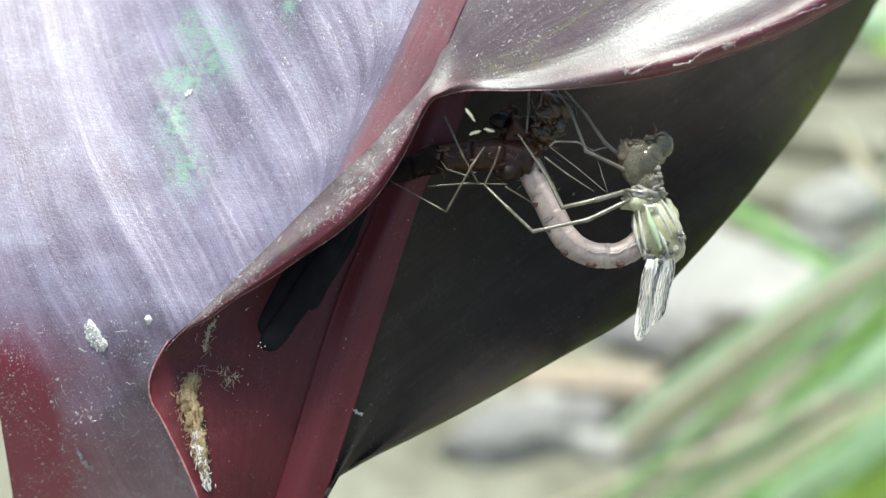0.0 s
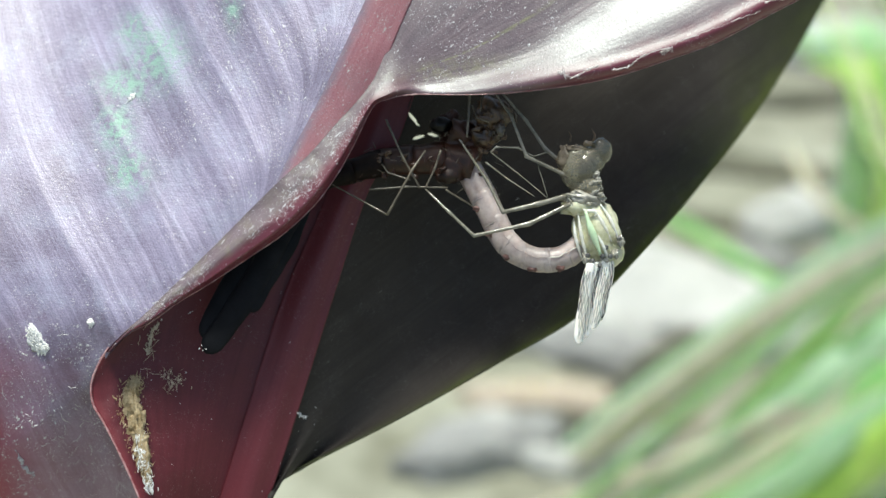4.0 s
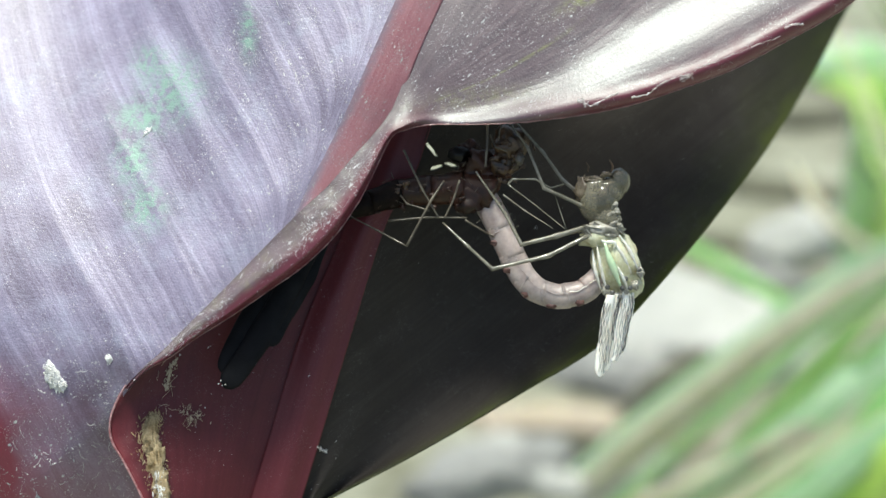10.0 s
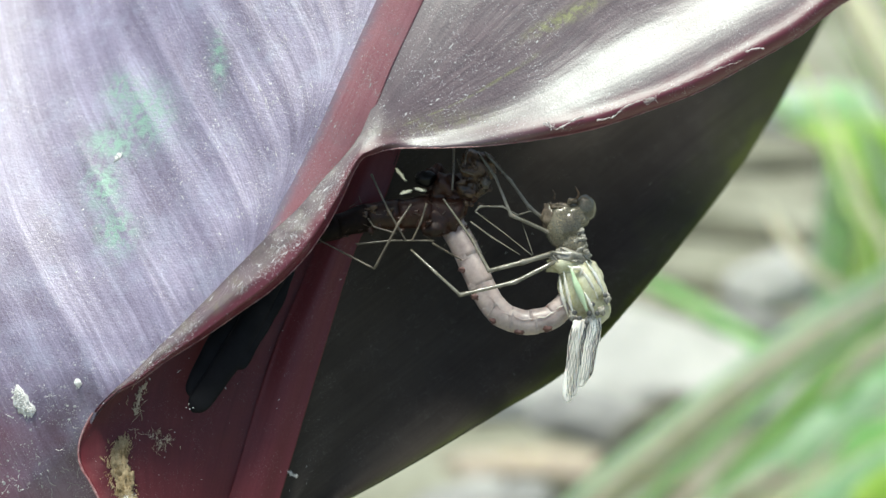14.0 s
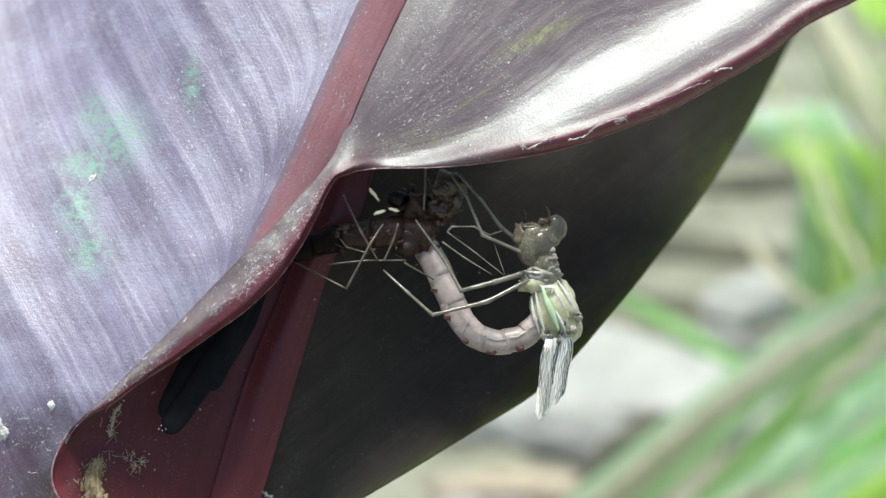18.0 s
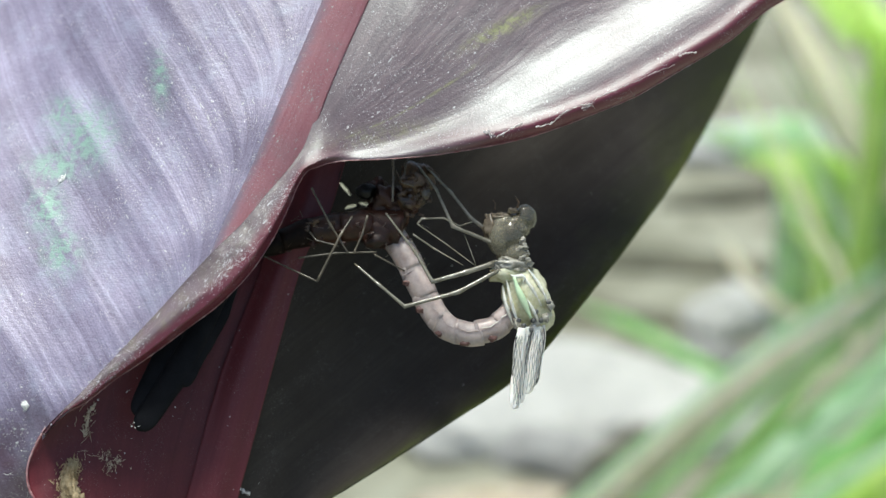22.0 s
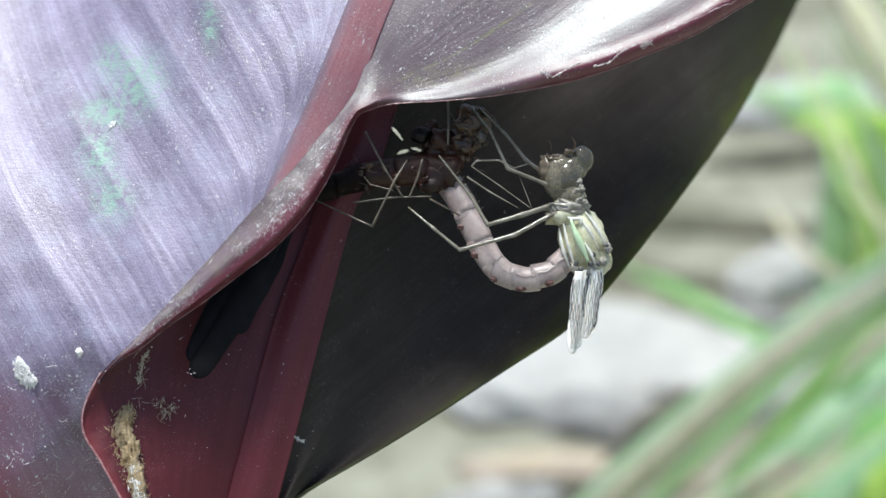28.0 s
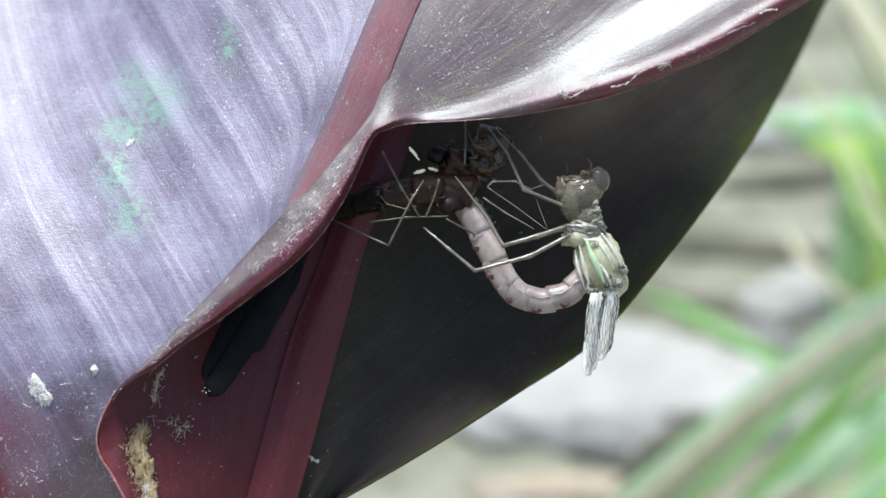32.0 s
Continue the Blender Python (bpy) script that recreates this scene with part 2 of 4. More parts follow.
def spline(points, n):
    """n points along a smooth curve through a few given ones, evenly by length."""
    p = np.array(points, float)
    q = np.vstack([2 * p[0] - p[1], p, 2 * p[-1] - p[-2]])
    out = []
    for i in range(1, len(q) - 2):
        for s in np.linspace(0, 1, 24, endpoint=False):
            a, b, c, d = q[i - 1:i + 3]
            out.append(0.5 * (2 * b + (c - a) * s + (2 * a - 5 * b + 4 * c - d) * s * s + (3 * b - a - 3 * c + d) * s ** 3))
    out.append(p[-1])
    out = np.array(out)
    ln = np.concatenate([[0], np.cumsum(np.linalg.norm(np.diff(out, axis=0), axis=1))])
    x = np.linspace(0, ln[-1], n)
    return np.stack([np.interp(x, ln, out[:, k]) for k in range(out.shape[1])], 1)


def coons(top, bottom, left, right, na, nb):
    """A patch between four curves; rows go from top to bottom."""
    T, B, L, R = spline(top, na), spline(bottom, na), spline(left, nb), spline(right, nb)
    a, b = np.linspace(0, 1, na)[None, :, None], np.linspace(0, 1, nb)[:, None, None]
    return ((1 - b) * T[None] + b * B[None] + (1 - a) * L[:, None] + a * R[:, None]
            - ((1 - a) * (1 - b) * T[0] + a * (1 - b) * T[-1] + (1 - a) * b * B[0] + a * b * B[-1]))


def step(x, a, b):
    s = np.clip((x - a) / (b - a), 0, 1)
    return s * s * (3 - 2 * s)


def fbm(u, v, s, seed=0.0):
    return noise.fractal(Vector((u / s, v / s, seed)), 1.0, 2.0, 4)


def mesh_of(name, verts, faces, mat, smooth=True):
    me = bpy.data.meshes.new(name)
    me.from_pydata([tuple(v) for v in verts], [], faces)
    me.materials.append(mat)
    if smooth:
        me.polygons.foreach_set("use_smooth", [True] * len(me.polygons))
    me.update()
    return me


def thing(name, origin, label, category, group=""):
    ob = new(name)
    ob.empty_display_size = 0.005
    ob.matrix_world = STAGE @ Matrix.Translation(origin)
    return tagged(ob, label, category, group)


def part(name, me, parent, label=""):
    ob = new(name, me)
    ob.parent = parent
    if label:
        tagged(ob, label)
    return ob


SURFACES = {}


def rest(u, v, leaf, lift=0.0):
    """The point of a leaf's surface seen at leaf units u, v, raised by lift mm, and the surface's normal."""
    way = at(u, v).normalized()
    best = None
    for tree in SURFACES[leaf.name]:
        place, normal, _, dist = tree.ray_cast(Vector((0, 0, 0)), way)
        if place is not None and (best is None or dist < best[2]):
            best = (place, normal if normal.dot(way) < 0 else -normal, dist)
    if best is None:
        return None, None
    return best[0] + best[1] * lift / 1000, best[1]


def sheet(name, grid, depth, veins, tone, mat, parent, origin, label="", thick=0.00022, glint_gaps=(), turned=False):
    """A leaf blade: a grid of leaf units with a depth in mm, given a thickness."""
    nb, na = grid.shape[:2]
    verts, vv, tt = [], [], []
    for j in range(nb):
        for i in range(na):
            u, v = grid[j, i]
            a, b = i / (na - 1), j / (nb - 1)
            verts.append(at(u, v, depth(u, v, a, b) - (thick * 1000 if turned else 0.0)) - origin)
            x, y = veins(u, v, a, b)
            vv.append((x * UNIT, y * UNIT, 0))
            tt.append((*tone(u, v, a, b), 0))
    faces = [(j * na + i, (j + 1) * na + i, (j + 1) * na + i + 1, j * na + i + 1) for j in range(nb - 1) for i in range(na - 1)]
    if glint_gaps:
        flat = grid.reshape(-1, 2)
        keep = []
        for q in faces:
            c = sum(flat[k] for k in q) / 4
            if not any((((c - g[:2]) @ np.array((g[2], g[3]))) / g[4]) ** 2 + (((c - g[:2]) @ np.array((-g[3], g[2]))) / g[5]) ** 2 < 1 for g in glint_gaps):
                keep.append(q)
        faces = keep
    if turned:
        faces = [q[::-1] for q in faces]
    me = mesh_of(name, verts, faces, mat)
    for key, vals in (("veins", vv), ("tone", tt)):
        at_ = me.attributes.new(key, "FLOAT_VECTOR", "POINT")
        at_.data.foreach_set("vector", [c for x in vals for c in x])
    SURFACES.setdefault(parent.name, []).append(BVHTree.FromPolygons([v + origin for v in verts], faces))
    ob = part(name, me, parent, label)
    s = ob.modifiers.new("thickness", "SOLIDIFY")
    s.thickness, s.offset = thick, -1.0
    return ob


def tube(path, radii, n=10, caps=True, flat=1.0, flat_dir=None):
    """Vertices and faces of a round or flattened tube along a path of points."""
    pts = [Vector(p) for p in path]
    verts, faces = [], []
    ref = Vector(flat_dir) if flat_dir else Vector((0.13, 1, 0.21))
    for i, p in enumerate(pts):
        tan = (pts[min(i + 1, len(pts) - 1)] - pts[max(i - 1, 0)]).normalized()
        x = (ref - tan * ref.dot(tan)).normalized()
        y = tan.cross(x)
        r = radii[i] if hasattr(radii, "__len__") else radii
        for k in range(n):
            w = 2 * math.pi * k / n
            verts.append(p + x * (r * flat * math.cos(w)) + y * (r * math.sin(w)))
    for i in range(len(pts) - 1):
        for k in range(n):
            k2 = (k + 1) % n
            faces.append((i * n + k, i * n + k2, (i + 1) * n + k2, (i + 1) * n + k))
    if caps:
        faces.append(tuple(range(n - 1, -1, -1)))
        faces.append(tuple((len(pts) - 1) * n + k for k in range(n)))
    return verts, faces


def blob(centre, radii, rough=0.0, seed=0, nu=20, nv=12, turn=None):
    """Vertices and faces of an uneven egg shape."""
    verts, faces = [], []
    for j in range(nv + 1):
        th = math.pi * j / nv
        for i in range(nu):
            ph = 2 * math.pi * i / nu
            n = Vector((math.sin(th) * math.cos(ph), math.sin(th) * math.sin(ph), math.cos(th)))
            k = 1 + rough * noise.fractal(n * 1.7 + Vector((seed, 0, 0)), 1.0, 2.0, 3)
            w = Vector((n.x * radii[0], n.y * radii[1], n.z * radii[2])) * k
            if turn is not None:
                w = turn @ w
            verts.append(Vector(centre) + w)
    for j in range(nv):
        for i in range(nu):
            i2 = (i + 1) % nu
            faces.append((j * nu + i, (j + 1) * nu + i, (j + 1) * nu + i2, j * nu + i2))
    return verts, faces


def joined(*pieces):
    verts, faces = [], []
    for v, f in pieces:
        k = len(verts)
        verts += list(v)
        faces += [tuple(i + k for i in q) for q in f]
    return verts, faces


# ---- the folded leaf: upper side ----
def fold_line(v):
    return -1.5 + 4.6 * (300 - v) / 630


def rib_depth(v):
    """The midrib sinks behind the rolled edge at its lower end."""
    return fold_line(v) + 0.65 * step(v, 90, 230)


# the line where the rolled blade hides the midrib, and the blade's free margin beside it
FOLD = [(243, 651, 246, 653), (258, 632, 262, 636), (280, 610, 286, 615), (310, 584, 322, 597), (350, 545, 370, 563), (400, 497, 430, 527), (450, 448, 500, 481),
        (500, 398, 560, 440), (560, 340, 615, 389), (605, 300, 655, 335), (650, 250, 685, 282), (682, 216, 706, 238), (703, 192, 724, 211), (720, 168, 745, 203),
        (731, 145, 766, 197), (747, 108, 800, 194), (772, 50, 880, 195), (796, 0, 960, 192), (831, -75, 1060, 181), (866, -145, 1150, 164), (906, -225, 1240, 136),
        (960, -330, 1330, 104), (1100, -370, 1415, 61), (1250, -400, 1515, 8), (1400, -430, 1600, -52), (1600, -460, 1700, -100), (1860, -480, 1860, -190)]

upper = at(784, 441, 3)
front_leaf = thing("canna_leaf", upper, "large purple canna leaf with red midrib folded over, dusty and glossy", "leaf")


def lip_distance(u, v):
    """Leaf units from the fold's line towards the left blade."""
    return ((u - 219) * 0.66 + (v - 700) * 0.75) * -1.0 + 12 * math.sin((u - 200) / 170)


def left_depth(u, v, a, b):
    e = max(0.0, lip_distance(u, v))
    d = 0.6 + (0.0208 - 0.0170 * step(u, 110, 520)) * max(0.0, 520 - v) ** 1.5 / 22.8 - 1.9 * math.exp(-e / 110) + 0.0015 * (380 - u) * step(900 - v, 0, 700)
    d += 0.000085 * max(0.0, v - 555) ** 2 + 2.2 * step(v, 570, 780) * step(u, 120, 235)
    d += 0.12 * fbm(u, v * 0.5, 200, 3.0)
    k = step(u, 560 + 0.5 * (345 - v) - 190, 560 + 0.5 * (345 - v)) * step(lip_distance(u, v), 10, 120)
    d = d * (1 - k) + (rib_depth(v) + 0.1) * k
    m = max(4.0, 725 - 0.475 * v - u)
    x = vein_across(u, v) + 9 * fbm(u, v * 0.3, 200)
    amp = step(m, 6, 60) * (0.6 + 0.4 * step(900 - v, 0, 400)) * step(lip_distance(u, v), 0, 50) / (1 + 40 / m)
    n = max(i for i in range(len(CREASES) - 1) if CREASES[i] <= max(x, CREASES[0]))
    wide = CREASES[n + 1] - CREASES[n]
    ph = min(1.0, max(0.0, (x - CREASES[n]) / wide))
    deep = PLEAT * (1 - 0.85 * step(m, 320, 540)) * (0.75 + 0.5 * fbm(u, v, 260, 4.0)) * wide * 0.0464 / 4
    fold = 1 - (2 * ph - 1) ** 2
    near = 1 - step(m, 120, 330)
    fine = (0.003 + 0.017 * near) * math.sin(2 * math.pi * x / 25 + 2 * fbm(u, v, 150)) + 0.007 * math.sin(2 * math.pi * x / 61 + 3 * fbm(u, v, 210, 2.0))
    return d + amp * (deep * fold + fine)


CREASES = (-1500, -1200, -1010, -830, -650, -488, -300, -148, -60, 51, 128, 214, 268, 330, 420, 700)
PLEAT = 0.22


def vein_across(u, v):
    """Runs from vein to vein: the veins leave the midrib at a narrow angle and bend outward."""
    m = max(14.0, 725 - 0.475 * v - u)
    return -(m - 45 ** 3 / (2 * m * m) + 0.0008 * max(0.0, m - 380) ** 2 + v - 300)


def left_veins(u, v, a, b):
    return vein_across(u, v) + 10 * fbm(u, v * 0.4, 130, 2.0), v


def left_tone(u, v, a, b):
    g = 0.0
    for x, y, rx, ry in ((335, 125, 50, 55), (280, 175, 45, 30), (262, 250, 30, 45), (285, 330, 32, 40), (470, 25, 14, 45), (300, 80, 30, 30)):
        g = max(g, math.exp(-((u - x) / rx) ** 2 - ((v - y) / ry) ** 2))
    margin = -72 + 0.17 * (v - 560) + 10 * fbm(u, v, 60)
    r = step(v, 550, 730) * math.exp(-max(0.0, u - margin - 50) / 55)
    return min(1.0, 1.1 * g), min(1.0, r + 0.34 * step(v + 0.5 * (100 - u) + 90 * fbm(u, v, 80, 6.0), 540, 850))


grid = coons([(-330, -330), (200, -335), (890, -330)], [(-24, 1010), (142, 1012), (322, 1010)],
             [(-330, -330), (-188, 200), (-86, 600), (-48, 830), (-24, 1010)],
             [(890, -330), (808, -165), (728, 0), (655, 150), (572, 335), (420, 490), (310, 595), (245, 655), (228, 720), (246, 785), (290, 880), (322, 1010)], 230, 300)
sheet("left_blade", grid, left_depth, left_veins, left_tone, LILAC, front_leaf, upper, "lilac-grey sheen with pleated veins and green patches")


LOFT = spline(FOLD, 430)
SPAN = np.hypot(LOFT[:, 2] - LOFT[:, 0], LOFT[:, 3] - LOFT[:, 1])
ALONG = np.concatenate([[0], np.cumsum(np.hypot(np.diff(LOFT[:, 2]), np.diff(LOFT[:, 3])))])
NECK = int(np.argmin(np.hypot(LOFT[:, 2] - 724, LOFT[:, 3] - 211)))
FROM_NECK = (ALONG - ALONG[NECK]) / (ALONG[-1] - ALONG[NECK])
FROM_TIP = ALONG / ALONG[NECK]


def fold_place(a, b):
    """Column, share of the way to the margin, and leaf units to the margin and from the hidden line."""
    i = int(round(a * (len(LOFT) - 1)))
    w = 1 - (1 - b) ** 1.6
    return i, w, (1 - w) * SPAN[i], w * SPAN[i]


def fold_depth(u, v, a, b):
    i, w, e, f = fold_place(a, b)
    g = step(LOFT[i, 2], 690, 840)
    return ((1 - g) * lip_depth(u, v, i, w) if g < 1 else 0.0) + (g * right_depth(u, v, i, e, f) if g > 0 else 0.0)


def lip_depth(u, v, i, w):
    la = 1 - min(1.0, FROM_TIP[i])
    base = -1.7 - 0.9 * step(la, 0.0, 0.3) + 1.5 * step(la, 0.35, 0.95)
    p = step(la, 0.30, 0.5)
    inner = left_depth(u, v, 0, 0) * p + (fold_line(v) + 0.12) * (1 - p)
    k = step(w, 0.0, 0.85 - 0.35 * p)
    return (inner - 0.12) * (1 - k) + base * k + 1.5 * step(w, 0.78, 1.0) ** 2 + 0.07 * fbm(u, v, 40) + 0.02 * fbm(u, v, 9)


def right_depth(u, v, i, e, f):
    a = max(0.0, FROM_NECK[i])
    d = -2.4 - 1.0 * a + 0.7 * (1 - step(a, 0.0, 0.25)) + (0.15 + 0.85 * step(a, 0.0, 0.07)) * (1 - step(a, 0.05, 0.36)) + (0.25 + 0.65 * step(a, 0.12, 0.32)) * math.exp(-e / 5) - 0.35 * step(a, 0.16, 0.40) * math.exp(-((e - 20) / 15) ** 2)
    centre, wide = 5 + 112 * step(a, 0.05, 0.52), 15 + 33 * step(a, 0.04, 0.5)
    d += 0.024 * (1 + 0.65 * (1 - step(a, 0.1, 0.36))) * wide * 0.886 * (1 + math.erf((e - centre) / wide)) + 0.005 * max(0.0, e - 30)
    w = f / SPAN[i]
    d += 0.007 * math.sin(w * 150 + 5 * fbm(u, v, 120)) * step(e, 90, 150) + 0.05 * fbm(u, v, 150, 5.0)
    k = 1 - step(f, 0, min(110.0, 0.95 * SPAN[i]))
    return d * (1 - k) + (fold_line(v) + 0.12 - 0.12 * step(v, 120, 200)) * k


def right_veins(u, v, a, b):
    i, w, e, f = fold_place(a, b)
    return w * 330 + 6 * fbm(u, v, 120, 7.0), ALONG[i]


def right_tone(u, v, a, b):
    i, w, e, f = fold_place(a, b)
    a = FROM_NECK[i]
    x, y = u - 1095, v + 38
    g = math.exp(-((x * 0.9 - y * 0.43) / 62) ** 2 - ((x * 0.43 + y * 0.9) / 11) ** 2)
    line = math.exp(-((w - 0.62 + 0.1 * a) / 0.006) ** 2) * step(a, 0.06, 0.12) * (1 - step(a, 0.3, 0.42)) * 0.8
    wash = 0.45 * math.exp(-((u - 870) / 90) ** 2 - ((v - 150 + 0.1 * (u - 870)) / 17) ** 2)
    lip = 1 - step(a, -0.02, 0.1)
    edge = (1 - step(e + 8 * fbm(u, v, 30), 22, 58)) * step(a, 0.14, 0.36) * (1 - lip) + lip * step(w + 0.06 * fbm(u, v, 40), 0.40, 0.74)
    return min(1.0, 1.5 * g + line + wash + lip * 0.28 * max(0.0, 0.5 + fbm(u, v, 30)) * (1 - 0.6 * step(a, -0.4, -0.1))), edge


share = (1 - (1 - np.linspace(0, 1, 130)) ** 1.6)[:, None, None]
grid = LOFT[None, :, :2] * (1 - share) + LOFT[None, :, 2:] * share
sheet("right_blade", grid, fold_depth, right_veins, right_tone, WINE, front_leaf, upper, "dark wine blade rolled over at its crimson edge, with white sheen")


def strip(name, line_a, line_b, n, m, depth, tone, mat, parent, origin, label="", thick=0.0002, veins=None):
    A, B = spline(line_a, n), spline(line_b, n)
    w = np.linspace(0, 1, m)[:, None, None]
    g = A[None] * (1 - w) + B[None] * w
    return sheet(name, g, depth, veins or (lambda u, v, a, b: (b * 80, a * 800)), tone, mat, parent, origin, label, thick, turned=True)


strip("midrib", [(873, -330), (791, -165), (713, 0), (643, 150), (540, 365)], [(970, -330), (886, -165), (803, 0), (770, 70), (737, 145), (680, 235), (625, 325)], 120, 26,
      lambda u, v, a, b: rib_depth(v) + 0.16 + 0.22 * (1 - step(b, 0.0, 0.14)) - 0.24 * math.sin(math.pi * b) ** 0.8, lambda u, v, a, b: (0, 1 - step(b + 0.10 * fbm(u, v, 14) + 0.05 * fbm(u, v, 4), -0.05, 0.36)),
      MIDRIB, front_leaf, upper, "raised pinkish red midrib", 0.0001)


strip("midrib", [(873, -330), (791, -165), (713, 0), (643, 150), (540, 365)], [(970, -330), (886, -165), (803, 0), (770, 70), (737, 145), (680, 235), (625, 325)], 120, 26,
      lambda u, v, a, b: rib_depth(v) + 0.16 + 0.22 * (1 - step(b, 0.0, 0.14)) - 0.24 * math.sin(math.pi * b) ** 0.8, lambda u, v, a, b: (0, 1 - step(b + 0.10 * fbm(u, v, 14) + 0.05 * fbm(u, v, 4), -0.05, 0.36)),
      MIDRIB, front_leaf, upper, "raised pinkish red midrib", 0.0001)


PINK_EDGE = mottled("pale_leaf_margin", (0.22, 0.05, 0.055), (0.5, 0.32, 0.32), 1500.0, 0.3, 0.6, 0.5)
last = len(LOFT) - 1
pts = [at(LOFT[i, 2] + 0.3, LOFT[i, 3] + 0.6, fold_depth(LOFT[i, 2], LOFT[i, 3], i / last, 1.0) - 0.04) - upper for i in range(6, last - 40)]
part("margin", mesh_of("margin", *tube(pts, [UNIT * (0.5 + 1.4 * abs(noise.fractal(q * 1700, 1.0, 2.0, 4))) * min(1.0, 0.3 + k / 20) for k, q in enumerate(pts)], 8), PINK_EDGE), front_leaf, "thin pale pink rim")

# ---- the same shoot's inner leaf: underside ----
inner_o = at(700, 600, 6)
rear_leaf = thing("canna_leaf", inner_o, "inner canna leaf underside, wine red and shaded dark, green margin", "leaf")


def red_depth(u, v, a, b):
    return -0.6 + 5.6 * math.sin(a * math.pi / 2) + 1.2 * (1 - b) + 0.15 * fbm(u, v, 90)


grid = coons([(262, 621), (400, 480), (600, 320), (716, 140)], [(335, 1010), (400, 1010), (425, 1010)],
             [(262, 621), (238, 655), (220, 690), (214, 718), (219, 748), (240, 785), (285, 880), (335, 1010)], [(716, 140), (640, 370), (560, 560), (490, 790), (425, 1010)], 90, 120)
sheet("left_blade", grid, red_depth, lambda u, v, a, b: (a * 300 + b * 40, b * 800), lambda u, v, a, b: (0, 1 - step(a, 0.0, 0.05)), RED, rear_leaf, inner_o,
      "wine red underside with dust")


edge = [at(u, v, -0.75 + 1.2 * (1 - k / 59)) - inner_o for k, (u, v) in enumerate(spline([(262, 621), (238, 655), (220, 690), (214, 718), (219, 748), (240, 785), (285, 880), (335, 1010)], 60))]
part("margin", mesh_of("margin", *tube(edge, [UNIT * (1.6 + 0.9 * abs(noise.fractal(q * 2500, 1.0, 2.0, 3))) for q in edge], 8), PINK_EDGE), rear_leaf, "thin pale margin")


def rear_rib_depth(u, v, a, b):
    return 4.88 + 1.2 * (1 - a) + 0.3 * b - 0.6 * math.sin(math.pi * b) ** 2


strip("midrib", [(712, 130), (635, 370), (553, 560), (480, 790), (410, 1010)], [(814, 130), (785, 215), (757, 290), (708, 370), (644, 560), (571, 790), (497, 1010)], 120, 26,
      rear_rib_depth, lambda u, v, a, b: (0, 0.45 * (1 - step(b + 0.1 * fbm(u, v, 60), 0.0, 0.6))), RED_RIB, rear_leaf, inner_o, "broad paler red midrib")


def dark_depth(u, v, a, b):
    far = 38.0 * a ** 5 * step(500 - v, 0, 700)
    return 5.8 + 7.5 * math.sin(math.pi * min(1.0, a * 0.82)) * (1 - 0.72 * b ** 3) + far + 0.4 * (1 - b) + 0.008 * (620 - v) * step(a, 0.0, 0.25) * (1 - step(a, 0.35, 0.9)) + 0.2 * fbm(u, v, 150) + 0.06 * math.sin((u * 0.7 + v * 0.7) / 22)


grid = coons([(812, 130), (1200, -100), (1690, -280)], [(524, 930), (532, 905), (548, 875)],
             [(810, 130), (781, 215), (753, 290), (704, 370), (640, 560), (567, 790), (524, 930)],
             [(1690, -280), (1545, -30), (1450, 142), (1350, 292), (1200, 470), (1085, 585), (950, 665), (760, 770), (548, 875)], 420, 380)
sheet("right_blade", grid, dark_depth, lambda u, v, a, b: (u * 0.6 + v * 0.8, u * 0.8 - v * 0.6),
      lambda u, v, a, b: (0.3 * step(a, 0.86, 1.0), (0.24 * step(a + 0.05 * fbm(u, v, 60), 0.80, 0.97) + 0.5 * step(a + 0.02 * fbm(u, v, 40), 0.95, 1.0)) * (0.8 + 0.5 * fbm((u + v) * 0.25, (u - v) * 0.04, 9)) * (1 - 0.6 * step(b, 0.6, 0.85))), DARK, rear_leaf, inner_o, "underside coloured dark for the fold's shade, with a green margin",
      # Three small slits cut through the blade to imitate bright glints.
      glint_gaps=((791, 240, 0.60, 0.80, 17, 4), (799, 272, 0.95, -0.30, 13, 4), (824, 268, 0.96, 0.28, 12, 3.6)))

# ---- stem that carries the leaves ----
base = at(455, 1005, 5.4)
foot = STAGE.inverted() @ Vector(((STAGE @ base).x - 0.05, (STAGE @ base).y + 0.06, -0.02))
stem = thing("canna_plant", base, "brownish canna plant stem rising from the soil", "plant")
mid = base * 0.75 + foot * 0.25 + Vector((0.008, 0.0, -0.02))
path = [Vector(q) - base for q in spline([tuple(base + Vector((0.0002, -0.0004, 0.001))), tuple(base + Vector((-0.001, 0.001, -0.015))), tuple(mid), tuple(foot)], 24)]
part("stalk", mesh_of("stalk", *tube(path, [0.0022 + 0.0035 * min(1, k / 8) for k in range(24)], 14), STALK), stem)


# ---- damselfly ----
def bug(u, v, d=0.0):
    return at(u - 9, v + 9, d)


def limb(points, r0, r1, n=8, knobs=True):
    """A jointed limb through a few points, thinning from r0 to r1 (leaf units)."""
    pts = []
    for p, q in zip(points[:-1], points[1:]):
        for s in np.linspace(0, 1, 6, endpoint=False):
            pts.append(tuple(np.array(p) * (1 - s) + np.array(q) * s))
    pts.append(points[-1])
    m = len(pts)
    rad = []
    for k in range(m):
        r = 0.74 * (r0 + (r1 - r0) * k / (m - 1))
        if knobs and k % 6 == 0 and 0 < k < m - 1:
            r *= 1.3
        rad.append(r * UNIT)
    return tube([bug(*p) for p in pts], rad, n)


def placed(geo, origin):
    return [v - origin for v in geo[0]], geo[1]


